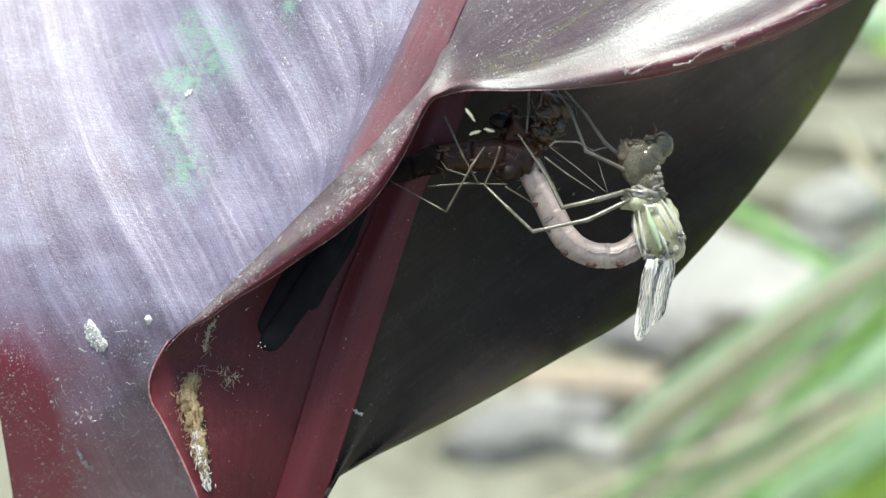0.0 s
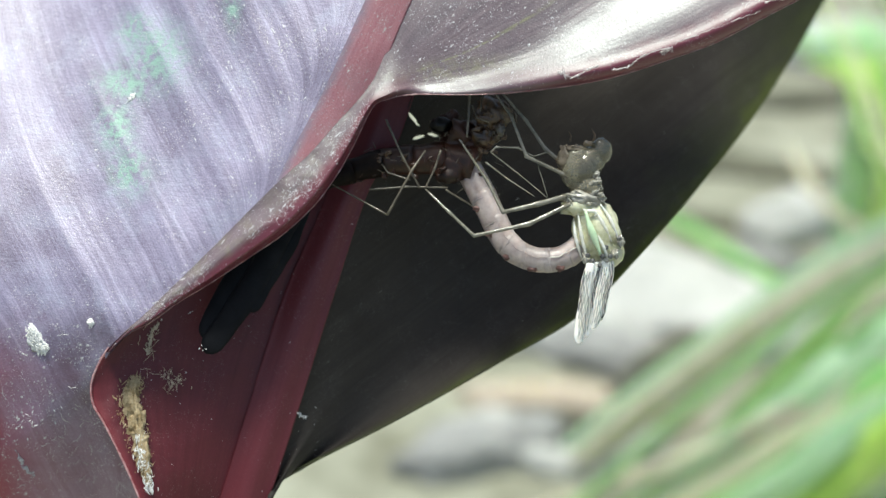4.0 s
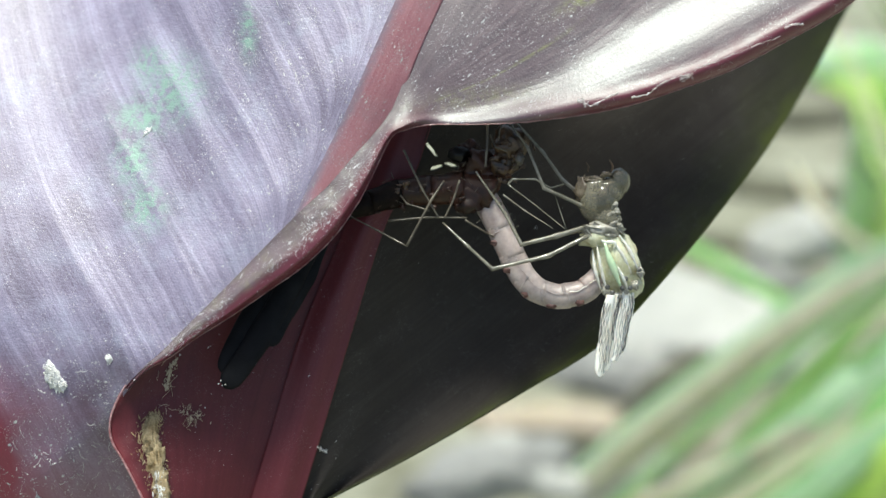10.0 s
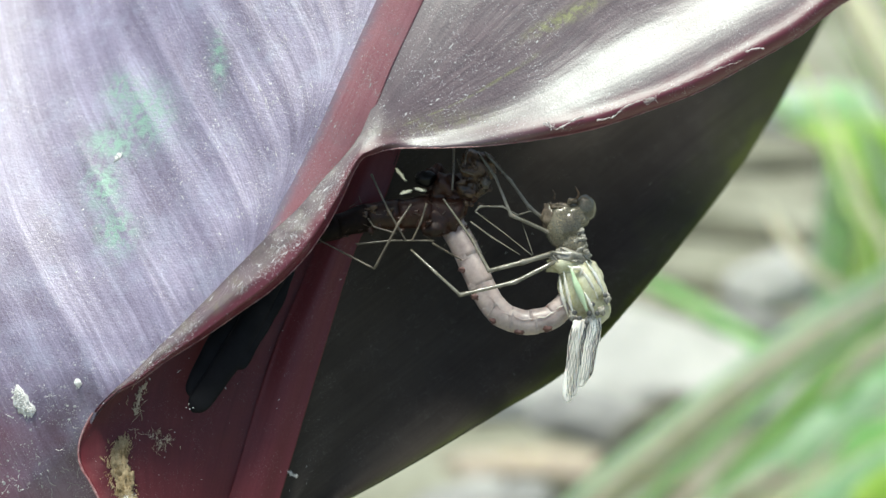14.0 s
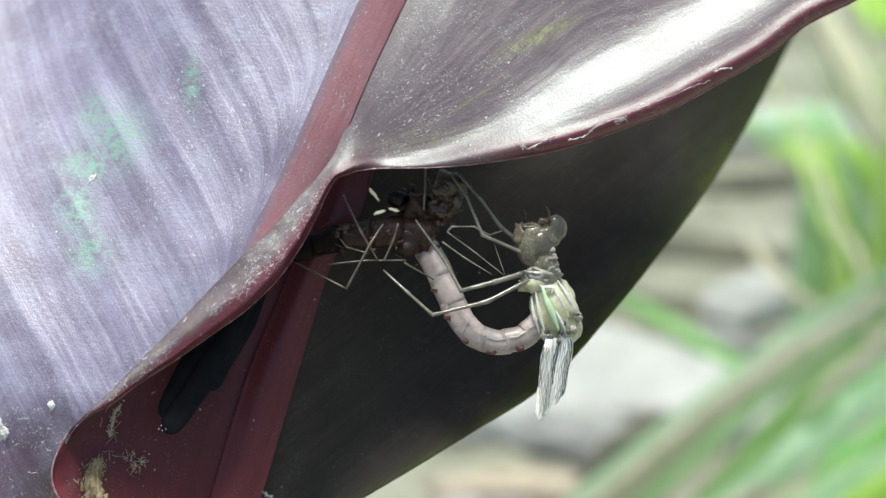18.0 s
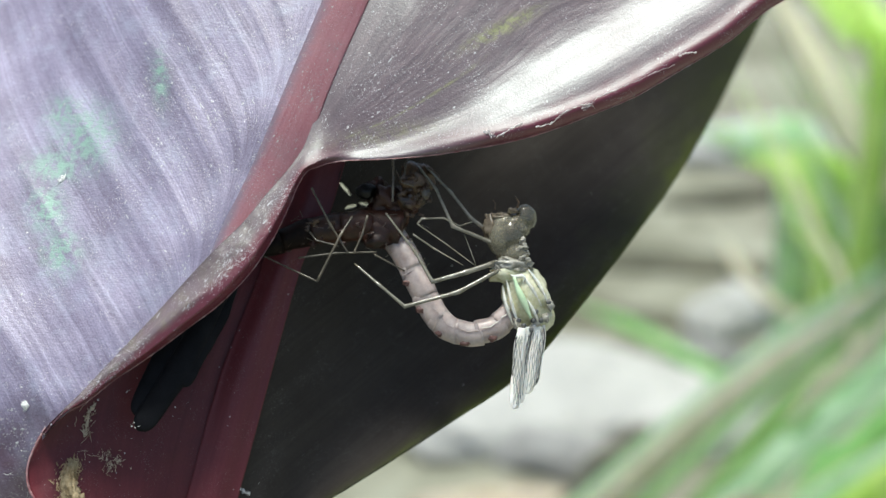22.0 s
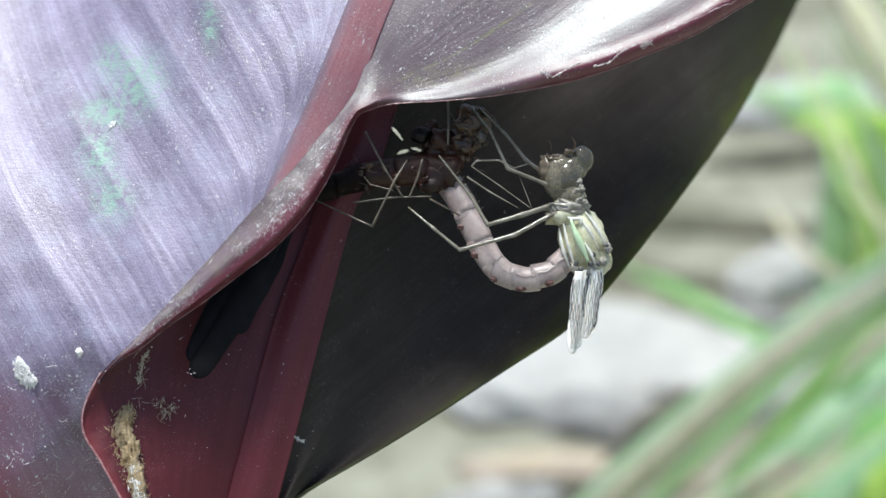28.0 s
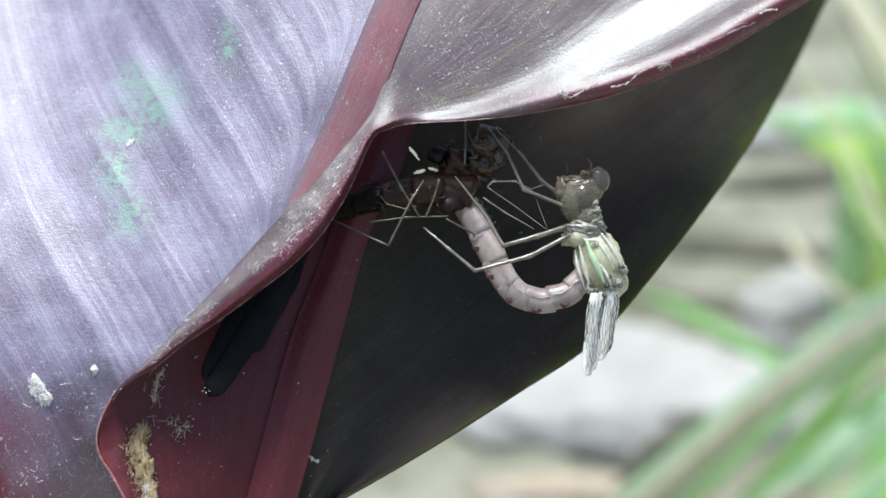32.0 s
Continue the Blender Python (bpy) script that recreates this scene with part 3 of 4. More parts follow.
def segment(points, r0, r1, k):
    """One ring of a soft abdomen, swollen, with a raised hind rim."""
    pts = spline(points, 9)
    rad = [(r0 + (r1 - r0) * i / 8) * (0.975 + 0.025 * math.sin(math.pi * i / 8) + (0.012 if i == 7 else 0.0)) * UNIT for i in range(9)]
    v, f = tube([bug(*p) for p in pts], rad, 22, True, 0.92)
    c = bug(*pts[4])
    out = []
    for q in v:
        n = noise.fractal(q * 900 + Vector((k, 0, 0)), 1.0, 2.0, 3)
        out.append(q + (q - c) * 0.035 * n)
    return out, f


fly_o = bug(1115, 420, 1.0)
fly = thing("damselfly", fly_o, "pale freshly moulted damselfly hanging with crumpled white wings", "insect")


def fly_part(name, geo, mat, label="", parent=None):
    return part(name, mesh_of(name, *placed(geo, fly_o), mat), parent or fly, label)


head = fly_part("head", joined(blob(bug(1094, 322, 0.9), (34 * UNIT, 30 * UNIT, 47 * UNIT), 0.10, 2, 36, 24, Matrix.Rotation(radians(-8), 3, "Y")),
                              blob(bug(1109, 306, 0.9), (33 * UNIT, 26 * UNIT, 26 * UNIT), 0.10, 6, 30, 20), blob(bug(1112, 352, 0.5), (24 * UNIT, 20 * UNIT, 24 * UNIT), 0.2, 5, 26, 16)), GLASSY, "clear greyish head")
fly_part("eye", blob(bug(1103, 322, 0.42), (26 * UNIT, 21 * UNIT, 32 * UNIT), 0.05, 1, 36, 24, Matrix.Rotation(radians(14), 3, "Y")), EYE_SKIN, "glassy near eye", head)
fly_part("eye", blob(bug(1132, 289, 0.9), (22 * UNIT, 22 * UNIT, 25 * UNIT), 0.06, 3, 36, 24), EYE_SKIN, "pale bulging far eye", head)
fly_part("crown", joined(blob(bug(1069, 303, 0.8), (15 * UNIT, 16 * UNIT, 24 * UNIT), 0.35, 8, 26, 16), blob(bug(1088, 286, 0.55), (17 * UNIT, 14 * UNIT, 7 * UNIT), 0.5, 7, 30, 18),
                        blob(bug(1111, 276, 0.1), (9 * UNIT, 7 * UNIT, 5 * UNIT), 0.5, 9)), CROWN, "tawny crown", head)
fly_part("antenna", limb([(1120, 272, -0.2), (1123, 262, -0.3), (1117, 250, -0.3)], 3, 1.6, 7, False), TAWNY, "", head)
fly_part("antenna", limb([(1078, 272, 0.4), (1080, 262, 0.3), (1076, 255, 0.2)], 2.2, 1.2, 7, False), TAWNY, "", head)
fly_part("jaw", joined(*[blob(bug(1118 + 7 * math.cos(k * 2.1) + 0.8 * k, 330 + 4.2 * k, 0.0 + 0.2 * math.sin(k * 1.3)), ((7 + 2 * (k % 3)) * UNIT, 7 * UNIT, (4.4 + 1.4 * (k % 2)) * UNIT), 0.6, k, 22, 14, Matrix.Rotation(0.4 * math.sin(k * 2.3) - 0.5, 3, "Y")) for k in range(10)]), CLEAR, "wrinkled whitish mouthparts", head)

thorax = fly_part("thorax", joined(blob(bug(1124, 432, 1.2), (42 * UNIT, 38 * UNIT, 64 * UNIT), 0.2, 11, 30, 20, Matrix.Rotation(radians(-14), 3, "Y")),
                                   blob(bug(1098, 388, 0.7), (36 * UNIT, 26 * UNIT, 22 * UNIT), 0.35, 12),
                                   blob(bug(1146, 470, 1.2), (27 * UNIT, 26 * UNIT, 30 * UNIT), 0.2, 13)), GREENISH, "translucent greenish thorax")
fly_part("stripe", tube([bug(*p) for p in spline([(1106, 398, -0.75), (1112, 420, -0.95), (1122, 446, -0.9), (1132, 474, -0.7)], 14)], [UNIT * (2.5 + 4.2 * math.sin(math.pi * k / 13) ** 2) for k in range(14)], 10), STRIPE, "mint green stripe", thorax)
for k, pts in enumerate([[(1092, 402, -0.3), (1098, 440, -0.5), (1108, 484, -0.2)], [(1118, 392, -0.7), (1136, 418, -0.75), (1152, 452, -0.4)], [(1132, 384, -0.4), (1150, 412, -0.4), (1164, 448, -0.1)],
                         [(1100, 392, -0.5), (1106, 396, -0.8), (1124, 398, -0.9), (1122, 408, -0.9)], [(1084, 410, 0.1), (1088, 446, -0.1), (1098, 482, 0.2)], [(1128, 440, -0.8), (1138, 462, -0.7), (1146, 484, -0.4)]]):
    fly_part("fold", tube([bug(*p) for p in spline([(q[0], q[1], q[2] + 0.12) for q in pts], 14)], [UNIT * (1.1 + 2.4 * math.sin(math.pi * i / 13) * (1 + 0.25 * math.sin(i * 2.3 + k))) for i in range(14)], 9), IVORY, "", thorax)
neck = fly_part("neck", blob(bug(1100, 378, 0.4), (30 * UNIT, 20 * UNIT, 16 * UNIT), 0.5, 30, 30, 18), CLEAR, "crinkled whitish neck")
for k in range(9):
    fly_part("wrinkle", blob(bug(1074 + 6.4 * k, 379 + 9 * math.sin(k * 2.2), 0.0 + 0.2 * math.cos(k * 1.7)), ((13 + 3 * (k % 3)) * UNIT, 8 * UNIT, (3.2 + 1.2 * (k % 2)) * UNIT), 0.6, 30 + k, 24, 16, Matrix.Rotation(0.5 + 0.5 * math.sin(k * 1.9), 3, "Y")), CLEAR, "", neck)
fly_part("crease", joined(*[blob(bug(u, v, -0.55), (4.5 * UNIT, 3 * UNIT, 4.5 * UNIT), 0.3, u) for u, v in ((1142, 462), (1136, 478), (1110, 476), (1131, 494), (1118, 486), (1166, 446), (1150, 478))]), VEIN, "dark dots at the wing roots", thorax)
for k, (u, v) in enumerate(((1112, 490), (1126, 494), (1140, 484), (1158, 474), (1168, 452), (1105, 482))):
    fly_part("wing_root", blob(bug(u, v, 0.0), (6 * UNIT, 6 * UNIT, 8 * UNIT), 0.9, 50 + k), CLEAR, "", thorax)


def wing(root, tip, w0, w1, side, seed, veins):
    """A crumpled wing: a pleated, tapering pad with a few dark veins between the pleats."""
    rr, tt = np.array(root, float), np.array(tip, float)
    n, m = 44, 34
    verts, faces = [], []
    ax = (tt - rr)[:2] / np.linalg.norm((tt - rr)[:2])
    px = np.array((-ax[1], ax[0]))

    def width(s):
        return (w0 + (w1 - w0) * s) * (0.8 + 0.2 * min(1.0, s * 5)) * (1 if s < 0.82 else math.sqrt(max(0.03, 1 - ((s - 0.82) / 0.185) ** 2)))

    def bow(s):
        return side * 6 * math.sin(math.pi * s) + 0.8 * math.sin(s * 11 + seed)

    for j in range(n + 1):
        s = j / n
        wid = width(s)
        for i in range(2 * m):
            q = i / m if i < m else (2 * m - i) / m
            front = i < m
            ruff = 0.03 * fbm(q * 30, s * 150, 9, seed)
            pl = 0.035 * abs(math.sin(q * math.pi * 6 + seed + 0.9 * fbm(q * 8, s * 60, 14, seed))) + 1.6 * ruff
            d = rr[2] + (tt[2] - rr[2]) * s + (-0.24 if front else 0.24) * math.sqrt(max(0.0, 1 - (2 * q - 1) ** 2)) - (pl if front else -pl)
            c = rr[:2] + (tt - rr)[:2] * s + px * ((q - 0.5) * wid * (1 + 0.10 * fbm(s * 60, q, 3, seed) + 0.5 * step(s, 0.86, 1.0) * fbm(q * 40, s * 20, 5, seed)) + bow(s))
            verts.append(bug(c[0], c[1], d))
    k = 2 * m
    for j in range(n):
        for i in range(k):
            faces.append((j * k + i, j * k + (i + 1) % k, (j + 1) * k + (i + 1) % k, (j + 1) * k + i))
    faces += [tuple(range(k - 1, -1, -1)), tuple(n * k + i for i in range(k))]
    w = fly_part("wing", (verts, faces), WING, "crumpled white wing with dark veins")
    for q, s0, s1, r in veins:
        line = []
        for s in np.linspace(s0, s1, 26):
            c = rr[:2] + (tt - rr)[:2] * s + px * ((q - 0.5 + 0.03 * math.sin(s * 30 + seed + q * 20) + 0.012 * math.sin(s * 71 + q * 9)) * width(s) + bow(s))
            line.append(bug(c[0], c[1], rr[2] + (tt[2] - rr[2]) * s - 0.25 * math.sqrt(max(0.0, 1 - (2 * q - 1) ** 2)) - 0.10))
        fly_part("vein", tube(line, [UNIT * 1.25 * r * (0.7 + 0.5 * abs(math.sin(7 * k))) for k in range(26)], 6), VEIN, "", w)


wing((1151, 480, 0.5), (1128, 594, 0.1), 18, 16, -0.3, 1.3, ((0.15, 0.1, 0.95, 0.9), (0.5, 0.1, 0.9, 0.4), (0.32, 0.05, 0.95, 0.35), (0.7, 0.1, 0.95, 0.35), (0.9, 0.3, 0.8, 0.9)))
wing((1140, 486, 0.1), (1117, 608, -0.3), 20, 21, -0.2, 2.6, ((0.10, 0.2, 0.9, 0.5), (0.28, 0.08, 0.95, 0.35), (0.45, 0.1, 0.9, 0.4), (0.66, 0.08, 0.95, 0.35), (0.92, 0.05, 0.8, 1.1)))
wing((1123, 488, -0.2), (1104, 624, -0.5), 15, 16, 0.2, 4.1, ((0.3, 0.2, 0.9, 0.45), (0.15, 0.1, 0.6, 0.9), (0.55, 0.1, 0.95, 0.35), (0.8, 0.1, 0.9, 0.4)))
wing((1114, 490, -0.6), (1092, 634, -1.0), 19, 20, 0.25, 5.2, ((0.12, 0.4, 0.95, 0.5), (0.27, 0.1, 0.95, 0.35), (0.42, 0.1, 0.9, 0.4), (0.58, 0.1, 0.95, 0.35), (0.72, 0.15, 0.7, 0.45), (0.88, 0.1, 0.6, 0.9)))

for name, pts, r0, r1, mat in (
        ("foreleg", [(1082, 338, 0.3), (1000, 299, 0.6), (973, 228, 1.6), (944, 186, 2.4)], 5.4, 2.8, LEG),
        ("foreleg", [(1078, 322, 0.9), (1034, 286, 1.2), (1000, 236, 1.8), (955, 184, 2.6)], 5.8, 3.0, LEG),
        ("midleg", [(1072, 370, 0.0), (1020, 384, -0.4), (958, 398, -0.7), (930, 342, 0.2), (880, 268, 1.4)], 7.4, 2.5, LEG),
        ("hindleg", [(1078, 384, -0.3), (1005, 419, -0.9), (906, 440, -1.2), (862, 398, -0.6), (820, 357, 0.8)], 5.8, 2.7, LEG),
        ("tarsus", [(1036, 292, 1.0), (1012, 299, 0.8), (985, 283, 0.7), (945, 282, 0.7), (936, 291, 0.8)], 2.2, 2.6, LEG),
        ("tarsus", [(936, 291, 0.8), (986, 330, 0.8), (1036, 372, 0.3)], 1.8, 1.2, LEG),
        ("tarsus", [(927, 309, 0.9), (965, 338, 0.7), (1014, 370, 0.3)], 2.6, 1.2, LEG),
        ("tarsus", [(1020, 314, 0.8), (1038, 372, 0.3)], 1.2, 1.0, LEG)):
    fly_part(name, limb(pts, r0, r1), mat)
for k in range(7):
    u, v = 945 - 6.5 * k, 372 - 11.0 * k
    fly_part("spine", limb([(u, v, 0.2), (u + 9, v - 8, 0.0)], 0.9, 0.4, 5, False), LEG)

SPINE_LINE = [(1104, 448, 1.2), (1076, 476, 1.2), (1042, 487, 1.3), (1003, 484, 1.6), (968, 462, 2.0), (946, 425, 2.4), (928, 383, 2.8), (907, 340, 3.5), (886, 306, 4.8)]
LINE = spline(SPINE_LINE, 81)
ABDOMEN = []
CUTS = (0, 9, 19, 29, 39, 50, 62, 80)
for k in range(7):
    a, b = CUTS[k], CUTS[k + 1]
    q = [tuple(LINE[i]) for i in (max(0, a - 1), (2 * a + b) // 3, (a + 2 * b) // 3, min(80, b + 2))]
    seg = fly_part("abdomen_segment", segment(q, 21.6 + 0.55 * k, 21.6 + 0.55 * (k + 1), k), PALE, "milky soft abdomen ring")
    n = LINE[b] - LINE[a]
    px = np.array((-n[1], n[0])) / np.hypot(n[0], n[1])
    if k > 0:
        c = LINE[b - 4][:2] - px * 15
        fly_part("mark", blob(bug(c[0], c[1], LINE[b][2] - 0.74), ((8 + 0.8 * k) * UNIT, 3.6 * UNIT, 6.0 * UNIT), 0.7, 70 + k), MARK, "maroon mark", seg)
        c = LINE[b][:2] + px * 2
        fly_part("seam", tube([bug(*(LINE[b][:2] + px * x), LINE[b][2] - 1.05 * math.sqrt(1 - (x / 25.0) ** 2)) for x in np.linspace(-22, 22, 15)], 0.8 * UNIT, 6), PALE, "", seg)
    c0, c1 = LINE[a][:2] + px * 3, LINE[b][:2] + px * 3
    fly_part("ridge", tube([bug(*(c0 * (1 - s) + c1 * s + px * 2 * math.sin(9 * s)), (LINE[a][2] * (1 - s) + LINE[b][2] * s) - 1.04) for s in np.linspace(0.1, 0.9, 9)], (1.0 if k < 3 else 0.5) * UNIT, 6), IVORY if k < 2 else PALE, "", seg)
    ABDOMEN.append(seg)

# ---- the cast skin ----
skin_o = bug(830, 300, 4.0)
skin = thing("cast_skin", skin_o, "dry brown cast skin clinging under the leaf with black gills", "insect skin")


def skin_part(name, geo, mat, label="", parent=None):
    return part(name, mesh_of(name, *placed(geo, skin_o), mat), parent or skin, label)


body = spline([(912, 312, 3.5), (870, 300, 3.8), (810, 302, 3.9), (750, 306, 4.0), (690, 322, 3.4), (640, 338, 2.8), (590, 372, 2.3)], 37)
for k in range(6):
    pts = [bug(*p) for p in body[k * 6:k * 6 + 7]]
    r = 34 - 2.9 * k
    geo = tube(pts, [UNIT * (r - 0.45 * i) * (1.0 + 0.05 * math.sin(i * 1.1) + (0.03 if i == 0 else 0)) for i in range(7)], 18)
    geo = ([q + Vector((0.0, 1.0, 0.4)) * 0.00010 * noise.fractal(q * 1100, 1.0, 2.0, 3) for q in geo[0]], geo[1])
    skin_part("abdomen_segment", geo, BROWN if k < 3 else BLACKISH, "dark brown ring" if k < 3 else "blackish ring")
skin_part("thorax", joined(blob(bug(893, 266, 4.0), (42 * UNIT, 36 * UNIT, 34 * UNIT), 0.55, 21, 34, 22), blob(bug(868, 240, 4.6), (22 * UNIT, 26 * UNIT, 22 * UNIT), 0.5, 22),
                           blob(bug(868, 322, 3.0), (30 * UNIT, 18 * UNIT, 24 * UNIT), 0.5, 23)), BROWN, "split brown thorax")
skull = skin_part("head", joined(blob(bug(942, 222, 3.4), (30 * UNIT, 28 * UNIT, 32 * UNIT), 0.4, 24, 28, 18), blob(bug(925, 262, 3.2), (26 * UNIT, 20 * UNIT, 24 * UNIT), 0.4, 25)), TAWNY, "tawny empty head")
skin_part("eye", blob(bug(957, 250, 2.2), (8 * UNIT, 8 * UNIT, 12 * UNIT), 0.4, 26), SKIN_LEG, "pale empty eye", skull)
skin_part("bristle", joined(*[limb([(938 + 4 * k, 262, 2.3), (934 + 5 * k, 240 + 3 * (k % 2), 1.9)], 0.7, 0.4, 5, False) for k in range(4)]), SKIN_LEG, "", skull)
skin_part("eye", blob(bug(848, 240, 3.4), (19 * UNIT, 15 * UNIT, 15 * UNIT), 0.2, 28, 26, 16), GLOSS, "glossy black blister")
flake = random.Random(12)
for mat, zones in ((BROWN, ((850, 318, 34, 13, 2.4, 14), (700, 330, 55, 9, 2.6, 6))), (TAWNY, ((940, 240, 17, 22, 2.4, 34), (800, 296, 60, 5, 2.5, 9)))):
    pieces = []
    for u0, v0, su, sv, d0, count in zones:
        for k in range(count):
            z = (flake.uniform(2, 6) * UNIT, flake.uniform(1, 3) * UNIT, flake.uniform(3, 10) * UNIT)
            u = flake.gauss(u0, su)
            v = flake.gauss(v0, sv) + 0.16 * max(0.0, 700 - u)
            pieces.append(blob(bug(u, v, d0 + flake.uniform(-0.3, 0.5)), z, 1.1, k + v0, 9, 6, Matrix.Rotation(flake.uniform(0, 3.1), 3, "Y")))
    tagged(skin_part("torn_shred", joined(*pieces), mat), "torn dry shreds", kind="stuff")
skin_part("bristle", joined(*[limb([(u, v, 2.1), (u + flake.uniform(-16, 16), v + flake.uniform(-14, 10), 1.6)], 0.8, 0.35, 5, False) for u, v in [(flake.gauss(840, 60), flake.gauss(300, 26)) for k in range(26)]]), SKIN_LEG)
for name, pts, r0, r1 in (
        ("leg", [(752, 230, 1.6), (783, 300, 1.4), (812, 352, 1.2)], 2.8, 2.4),
        ("leg", [(822, 286, 1.6), (800, 318, 1.0), (754, 400, 0.4)], 2.4, 3.2),
        ("leg", [(754, 400, 0.4), (700, 370, 1.4), (655, 345, 1.8)], 2.4, 1.6),
        ("leg", [(722, 355, 1.6), (790, 350, 1.4), (862, 352, 1.5)], 2.4, 2.0),
        ("leg", [(850, 285, 1.4), (838, 320, 1.2), (822, 352, 1.1)], 2.8, 2.2),
        ("leg", [(858, 356, 1.8), (884, 372, 1.9), (910, 388, 2.2)], 2.6, 1.8),
        ("leg", [(745, 310, 1.8), (755, 325, 1.5), (795, 338, 1.2)], 2.2, 2.0),
        ("leg", [(901, 180, 1.8), (900, 220, 1.6), (896, 262, 1.6)], 3.4, 2.6),
        ("leg", [(930, 180, 1.8), (922, 198, 1.6), (921, 216, 1.5)], 2.0, 1.6),
        ("leg", [(905, 205, 2.0), (914, 228, 1.9), (936, 236, 1.9)], 1.8, 1.4)):
    skin_part(name, limb(pts, r0, r1), SKIN_LEG)


def gill(line, w, d):
    n = 60
    pts = spline(line, n)
    rad = []
    for k in range(n):
        x = k / (n - 1)
        tip = math.sqrt(max(0.004, 1 - ((x - 0.93) / 0.0705) ** 2)) if x > 0.93 else 1.0
        rad.append(UNIT * w * (0.50 + 0.38 * math.sin(math.pi * min(1.0, 0.1 + 0.72 * x)) + 0.03 * math.sin(x * 23)) * tip)
    return tube([bug(u, v, dd) for u, v, dd in pts], rad, 18, True, 0.30, (0, 1, 0))


skin_part("gill", gill([(600, 372, 2.2), (560, 440, 2.0), (500, 545, 1.5), (428, 645, 0.6)], 27, 0), BLACK, "black leaf-shaped gill")
skin_part("gill", gill([(594, 372, 2.8), (540, 440, 2.4), (470, 530, 1.9), (424, 618, 1.0)], 22, 0), BLACK, "black leaf-shaped gill")
skin_part("gill", gill([(606, 380, 2.6), (575, 450, 2.2), (538, 510, 1.9), (505, 572, 1.4)], 22, 0), BLACK, "black leaf-shaped gill")
skin_part("fleck", joined(*[blob(bug(u, v, d), (1.1 * UNIT, 0.8 * UNIT, 0.9 * UNIT), 0.6, k, 8, 5) for k, (u, v, d) in enumerate(((418, 637, -0.2), (424, 640, -0.2), (430, 638, -0.2), (422, 631, 0.0)))]), CHALK)

# ---- dirt on the leaves ----
rng = random.Random(4)


REAR_THINGS = []


def crust(name, label, centres, leaf, mat, spread, size, count, stretch=(0.8, 2.8), body=0.0):
    """Dried matter along a line: a thin uneven body, if any, and crumbs on it."""
    o, _ = rest(*centres[0], leaf)
    ob = thing(name, o, label, "debris")
    line = spline(centres, 40)
    pieces = []
    if body:
        for i in range(2, 39):
            p, n = rest(line[i][0], line[i][1], leaf, 0.0)
            if p is not None:
                r = UNIT * body * (0.5 + 0.5 * math.sin(math.pi * i / 40)) * rng.uniform(0.75, 1.15)
                pieces.append(blob(p - o + Vector((rng.gauss(0, 0.25) * r, 0, 0)), (r * 0.8, r * 0.30, r * 1.5), 0.9, i, 18, 12))
    for k in range(count):
        i = rng.randrange(40)
        w = spread(i / 39)
        p, n = rest(line[i][0] + rng.gauss(0, w), line[i][1] + rng.gauss(0, w * 0.7), leaf, 0.08 + 0.22 * (body > 0))
        if p is not None:
            r = UNIT * rng.uniform(*size)
            pieces.append(blob(p - o, (r * rng.uniform(0.5, 1.0), r * 0.4, r * rng.uniform(*stretch)), 0.9, k, 8, 5, Matrix.Rotation(rng.gauss(0, 0.6), 3, "Y")))
    tagged(part("crust", mesh_of("crust", *joined(*pieces), mat), ob), "dried crumbs", kind="stuff")
    if leaf is rear_leaf:
        REAR_THINGS.append(ob)
    return ob, o


def fibres(ob, o, leaf, area, count, length, mat, r=0.8):
    pieces = []
    for k in range(count):
        u, v = rng.gauss(area[0], area[2]), rng.gauss(area[1], area[3])
        w = rng.uniform(0, math.pi)
        ln = rng.uniform(*length)
        pts = []
        for s in np.linspace(-0.5, 0.5, 6):
            p, n = rest(u + ln * s * math.cos(w) + rng.gauss(0, 0.8), v + ln * s * math.sin(w) + rng.gauss(0, 0.8), leaf, 0.12 + 0.2 * (0.25 - s * s))
            if p is not None:
                pts.append(p - o)
        if len(pts) > 2:
            pieces.append(tube(pts, r * UNIT, 5))
    if pieces:
        part("fibre", mesh_of("fibre", *joined(*pieces), mat), ob)


ob, o = crust("dried_debris", "tan crusty dried debris stuck to the red leaf", [(296, 700), (280, 735), (290, 780), (300, 830), (312, 890)], rear_leaf, CRUST, lambda s: 3 + 7.5 * math.sin(math.pi * min(1, 0.15 + 0.9 * s)), (0.5, 1.4), 900, (1.2, 4.5), 16)
fibres(ob, o, rear_leaf, (318, 645, 9, 28), 13, (8, 26), TUFT, 0.4)
ob, o = crust("dried_debris", "chalky streak at the foot of the tan crust", [(296, 800), (305, 850), (316, 900)], rear_leaf, CHALK, lambda s: 5, (0.6, 1.8), 170, (1.5, 6.0), 8)
ob, o = crust("mould_patch", "small tuft of whitish mould on the red leaf", [(345, 690), (358, 705), (366, 715)], rear_leaf, TUFT, lambda s: 9, (0.6, 1.6), 40)
fibres(ob, o, rear_leaf, (357, 703, 11, 10), 38, (4, 12), TUFT, 0.35)
ob, o = crust("dried_debris", "thin tan threads hanging below the fold", [(332, 600), (322, 622), (312, 655)], rear_leaf, TUFT, lambda s: 3, (0.8, 2.2), 60)
ob, o = crust("white_dropping", "dried white dropping stuck to the purple leaf", [(106, 604), (115, 620), (124, 638), (138, 642)], front_leaf, CHALK, lambda s: 4.5, (0.7, 2.2), 160, (0.6, 1.6), 9)
